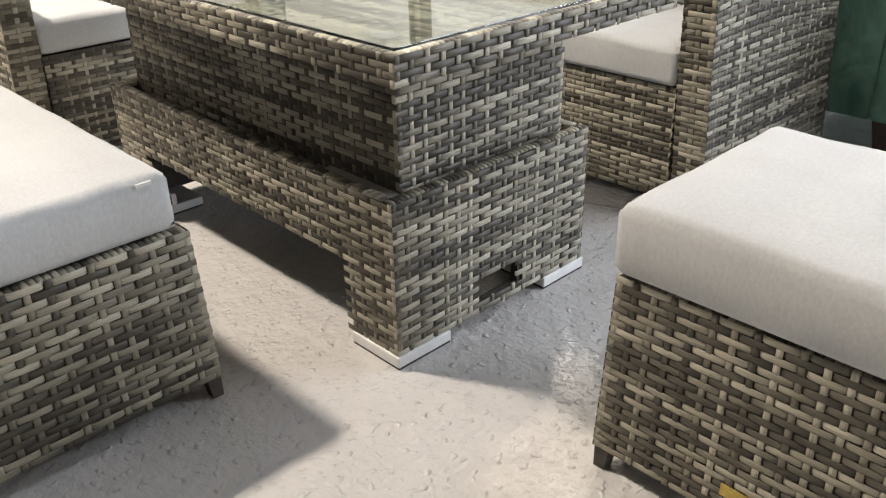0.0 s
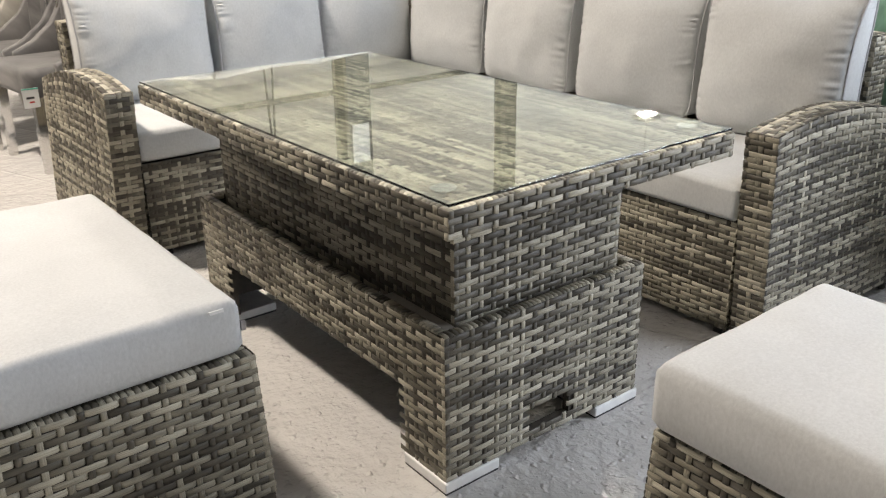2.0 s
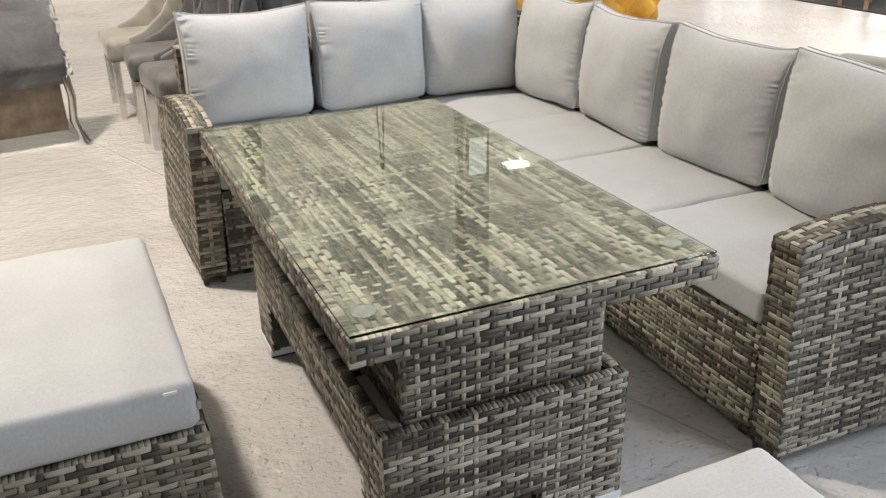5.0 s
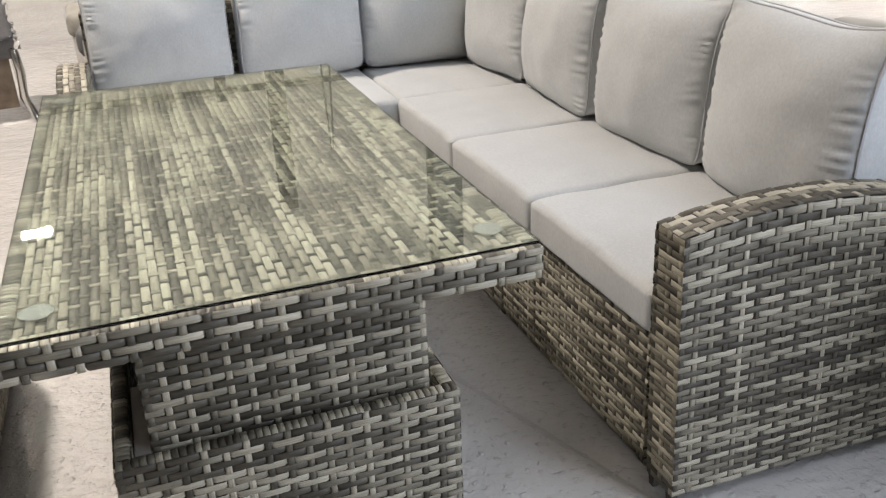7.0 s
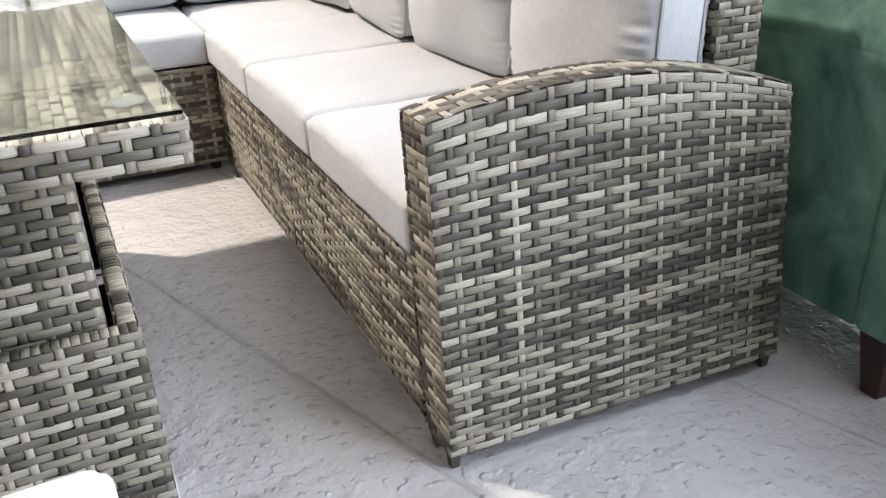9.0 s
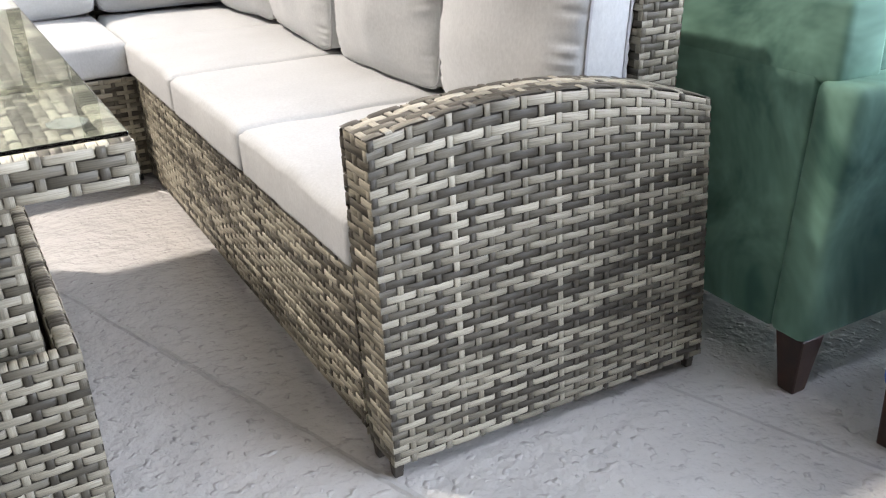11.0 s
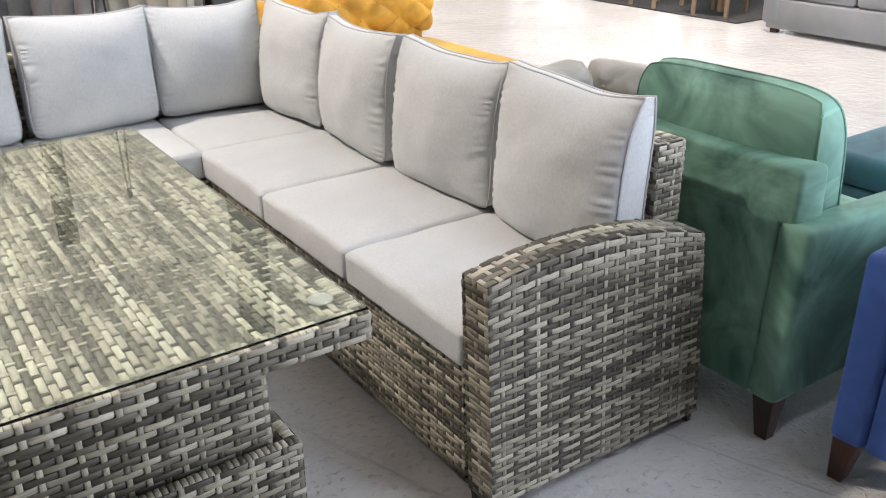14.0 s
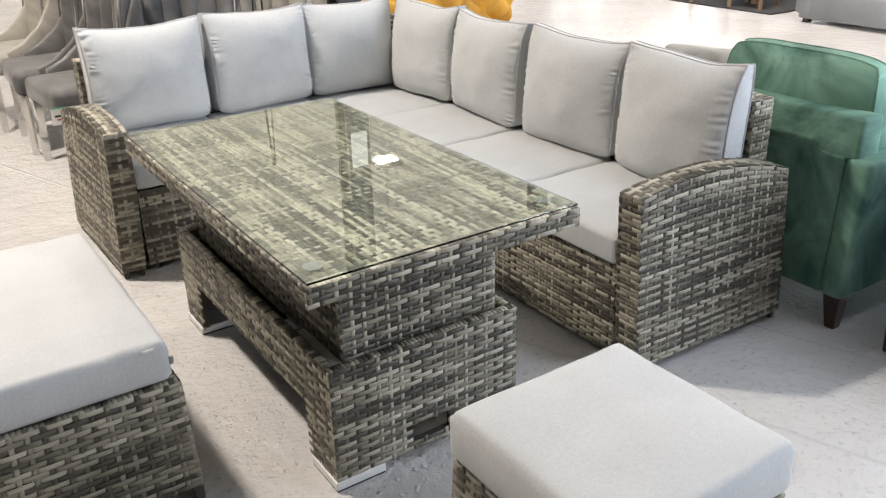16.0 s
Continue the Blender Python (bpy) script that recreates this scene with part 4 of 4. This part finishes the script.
def tub_chair(at, rz):
    ob = thing("tub_chair", "warm grey tufted velvet tub chair behind the rattan sofa", "chair", at, rz)
    for k, (x, y, a, w) in enumerate(((0, 0.36, 0, 0.70), (-0.36, 0.0, 90, 0.66), (0.36, 0.0, -90, 0.66))):
        bm, pts = tufted(w, 0.34, 0.12, 6, 4, roll=0.03, tuft=0.03)
        pad = part("back" if k == 0 else "arm", bm, WARMGREY, ob, smooth=True, at=pose(x, y, 0.28, 0, 0, a))
        buttons(pts, WARMGREY, pad)
    part("seat", box(-0.32, 0.32, -0.36, 0.30, 0.28, 0.44, 0.04, 4), WARMGREY, ob, smooth=True)
    part("frame", box(-0.36, 0.36, -0.36, 0.36, 0.10, 0.28, 0.02), WARMGREY, ob, smooth=True)
    for x in (-0.33, 0.29):
        for y in (-0.33, 0.29):
            part("leg", box(x, x + 0.04, y, y + 0.04, 0, 0.105, 0.005), DARKWOOD, ob, "dark wooden leg")


tub_chair((2.56, 1.12, 0), -75)


# ---- dining chairs ----
def chair_wing(x):
    """A padded side panel that sweeps from the seat up to the back's shoulder."""
    low = [(-0.13, 0.44), (-0.02, 0.43), (0.10, 0.44), (0.20, 0.46), (0.27, 0.50)]
    high = [(-0.14, 0.50), (-0.04, 0.545), (0.07, 0.63), (0.15, 0.76), (0.235, 0.98)]
    bm = bmesh.new()
    rings = []
    for (y0, z0), (y1, z1) in zip(low, high):
        rings.append([bm.verts.new(p) for p in ((x - 0.024, y0, z0), (x + 0.024, y0, z0), (x + 0.024, y1, z1), (x - 0.024, y1, z1))])
    for a, b in zip(rings, rings[1:]):
        for k in range(4):
            bm.faces.new((a[k], a[(k + 1) % 4], b[(k + 1) % 4], b[k]))
    bm.faces.new(rings[0][::-1])
    bm.faces.new(rings[-1])
    bmesh.ops.recalc_face_normals(bm, faces=bm.faces[:])
    bmesh.ops.bevel(bm, geom=bm.edges[:], offset=0.010, segments=2, profile=0.5, affect="EDGES")
    return bm


def dining_chair(mat, colour, at, rz):
    """Front to -y; wing-backed, with long pleats between buttons, chrome legs and a trim of studs."""
    ob = thing("dining_chair", colour + " tufted velvet dining chair with chrome legs", "chair", at, rz, group="velvet dining chairs")
    part("seat", box(-0.262, 0.262, -0.275, 0.22, 0.355, 0.49, 0.04, 4), mat, ob, smooth=True)
    for s in (-1, 1):
        part("wing", chair_wing(s * 0.268), mat, ob, smooth=True)
    bm, pts = tufted(0.50, 0.56, 0.07, 5, 4, tuft=0.03, pleat=True)
    for v in bm.verts:
        v.co.y += -1.7 * v.co.x ** 2 + 0.16 * v.co.z ** 2
        v.co.x *= 1.0 + 0.12 * v.co.z
    for p in pts:
        p.y += -1.7 * p.x ** 2 + 0.16 * p.z ** 2
        p.x *= 1.0 + 0.12 * p.z
    back = part("back", bm, mat, ob, smooth=True, at=pose(0, 0.24, 0.46))
    buttons(pts[1::2], mat, back, 0.009)
    for s in (-1, 1):
        rim = [(s * 0.25 * (1 + 0.12 * z), -0.03 - 0.106 + 0.16 * z * z, z) for z in (0.02, 0.12, 0.24, 0.36, 0.48, 0.55)]
        part("stud_trim", tube(rim, 0.006, 5), CHROME, back, "line of chrome studs")
    ring = bmesh.new()
    bmesh.ops.create_cone(ring, segments=20, radius1=0.035, radius2=0.035, depth=0.008, matrix=Matrix.Translation((0, 0.335, 0.86)) @ Matrix.Rotation(radians(90), 4, "X"))
    part("ring_pull", ring, CHROME, ob, "chrome ring on the back")
    for x in (-0.255, 0.215):
        for y, t in ((-0.255, 0.0), (0.175, 0.05)):
            part("leg", hexa([(x, y + t, 0), (x + 0.036, y + t, 0), (x + 0.036, y + t + 0.036, 0), (x, y + t + 0.036, 0)], [(x, y, 0.360), (x + 0.042, y, 0.360), (x + 0.042, y + 0.042, 0.360), (x, y + 0.042, 0.360)]), CHROME, ob, "square chrome leg")
    return ob


first = dining_chair(GREYV, "grey", (0.33, 3.43, 0), -84)
price = thing("price_tag", "white card price tag hanging on a chair seat", "tag", (0.093, 3.145, 0.366))
part("card", box(-0.035, 0.035, -0.002, 0.0, -0.045, 0.045), PAPER, price)
part("print", box(-0.02, 0.014, -0.004, -0.0025, -0.004, 0.006), INK, price, "black printed bar")
part("mark", box(-0.01, 0.012, -0.004, -0.0025, -0.022, -0.015), RED, price, "red printed bar")
part("edge", box(-0.035, 0.035, -0.004, -0.0025, 0.038, 0.045), TAGGREEN, price, "green printed edge")
copy_thing(first, pose(0.28, 4.02, 0, 0, 0, -92))
dining_chair(TAUPE, "beige", (0.20, 4.66, 0), -88)
for x, y, a in ((0.92, 3.40, -22), (0.86, 4.12, -35), (1.50, 4.15, -20)):
    copy_thing(first, pose(x, y, 0, 0, 0, a))
beige = dining_chair(TAUPE, "beige", (1.44, 3.50, 0), -18)
copy_thing(beige, pose(0.80, 4.85, 0, 0, 0, -40))
copy_thing(beige, pose(2.05, 4.2, 0, 0, 0, -15))


def wrapped_chair():
    ob = thing("wrapped_chair", "grey padded chair in clear plastic film on chrome legs", "chair", (-0.58, 3.98, 0), 8)
    part("backrest", hexa([(-0.27, -0.05, 0.44), (0.27, -0.05, 0.44), (0.27, 0.05, 0.44), (-0.27, 0.05, 0.44)], [(-0.23, 0.10, 1.10), (0.23, 0.10, 1.10), (0.23, 0.18, 1.10), (-0.23, 0.18, 1.10)], 0.025, 3), GREYV, ob, smooth=True)
    film = bmesh.new()
    n = 22
    g = [[film.verts.new(((-0.29 + 0.58 * i / n) * (1 - 0.14 * j / n), -0.075 + 0.15 * j / n + 0.014 * noise.noise(Vector((i * 0.35, j * 0.22, 2.0))), 0.40 + 0.74 * j / n)) for j in range(n + 1)] for i in range(n + 1)]
    for i in range(n):
        for j in range(n):
            film.faces.new((g[i][j], g[i + 1][j], g[i + 1][j + 1], g[i][j + 1]))
    f = part("film", film, FILM, ob, "creased clear plastic film", smooth=True)
    f.visible_shadow = False
    part("seat", box(-0.27, 0.27, -0.02, 0.46, 0.34, 0.45, 0.03, 3), GREYV, ob, smooth=True)
    part("panel", box(-0.22, 0.22, 0.0, 0.03, 0.08, 0.36, 0.004), BOARD, ob, "brown board panel")
    for s in (-1, 1):
        part("leg", tube([(s * 0.25, -0.02, 0.40), (s * 0.262, -0.05, 0.28), (s * 0.25, -0.03, 0.14), (s * 0.29, -0.07, 0.02), (s * 0.30, -0.08, 0.005)], 0.022, 8), CHROME, ob, "curved chrome leg", smooth=True)
        part("leg", tube([(s * 0.25, 0.42, 0.36), (s * 0.27, 0.45, 0.0)], 0.018, 8), CHROME, ob, "chrome leg", smooth=True)


wrapped_chair()


# ---- far furniture ----
def far_sofa():
    ob = thing("far_sofa", "light grey fabric sofa standing across the hall", "sofa", (7.05, 2.5, 0))
    part("base", box(0.02, 0.9, -1.15, 1.15, 0.04, 0.30, 0.02), PALEGREY, ob, smooth=True)
    for y0, y1 in ((-1.2, -1.02), (1.02, 1.2)):
        part("arm", box(0.0, 0.92, y0, y1, 0.08, 0.64, 0.05, 4), PALEGREY, ob, smooth=True)
    part("back", box(0.7, 0.95, -1.02, 1.02, 0.3, 0.88, 0.06, 4), PALEGREY, ob, smooth=True)
    for y in (-1.01, -0.335, 0.34):
        part("seat_cushion", box(0.03, 0.7, y, y + 0.665, 0.30, 0.47, 0.045, 4), PALEGREY, ob, smooth=True)
    for x in (0.05, 0.82):
        for y in (-1.12, 1.05):
            part("leg", box(x, x + 0.06, y, y + 0.06, 0, 0.085), DARKWOOD, ob, "dark wooden leg")


far_sofa()


def oak_chair(at, rz, seat_mat, label):
    ob = thing("far_chair", label, "chair", at, rz, group="far dining chairs")
    part("seat", box(-0.23, 0.23, -0.23, 0.23, 0.40, 0.48, 0.025, 3), seat_mat, ob, smooth=True)
    part("back", box(-0.23, 0.23, 0.2, 0.26, 0.48, 0.92, 0.025, 3), seat_mat, ob, smooth=True)
    for x in (-0.2, 0.16):
        for y in (-0.21, 0.19):
            part("leg", box(x, x + 0.035, y, y + 0.035, 0, 0.405, 0.004), OAK, ob, "square oak leg")
    return ob


def far_table(at, rz):
    ob = thing("far_table", "dark dining table on oak legs across the hall", "table", at, rz, group="far dining tables")
    part("tabletop", box(-0.8, 0.8, -0.45, 0.45, 0.72, 0.76, 0.005), DARKWOOD, ob)
    for x in (-0.72, 0.66):
        for y in (-0.38, 0.32):
            part("leg", box(x, x + 0.06, y, y + 0.06, 0, 0.72, 0.004), OAK, ob, "oak leg")
    return ob


ft = far_table((8.1, 5.2, 0), 80)
copy_thing(ft, pose(8.6, 7.6, 0, 0, 0, 85))
fc = oak_chair((7.5, 4.5, 0), -80, PALEGREY, "pale grey far dining chair with oak legs")
for x, y, a in ((7.45, 5.3, -95), (8.0, 6.9, -85), (7.95, 7.9, -90)):
    copy_thing(fc, pose(x, y, 0, 0, 0, a))
dk = oak_chair((8.9, 4.9, 0), 95, DARKWOOD, "dark far dining chair with oak legs")
for x, y, a in ((8.9, 5.7, 85), (9.5, 7.3, 92), (9.5, 8.1, 88)):
    copy_thing(dk, pose(x, y, 0, 0, 0, a))
far_rug = part("far_rug", box(7.2, 10.5, 4.05, 10.0, 0, 0.012, 0.003), mottled("dark_rug", (0.02, 0.02, 0.022), (0.05, 0.05, 0.052), 20, 0.95, fine=200), None)
tagged(far_rug, "dark grey rug under the far dining tables", "rug")
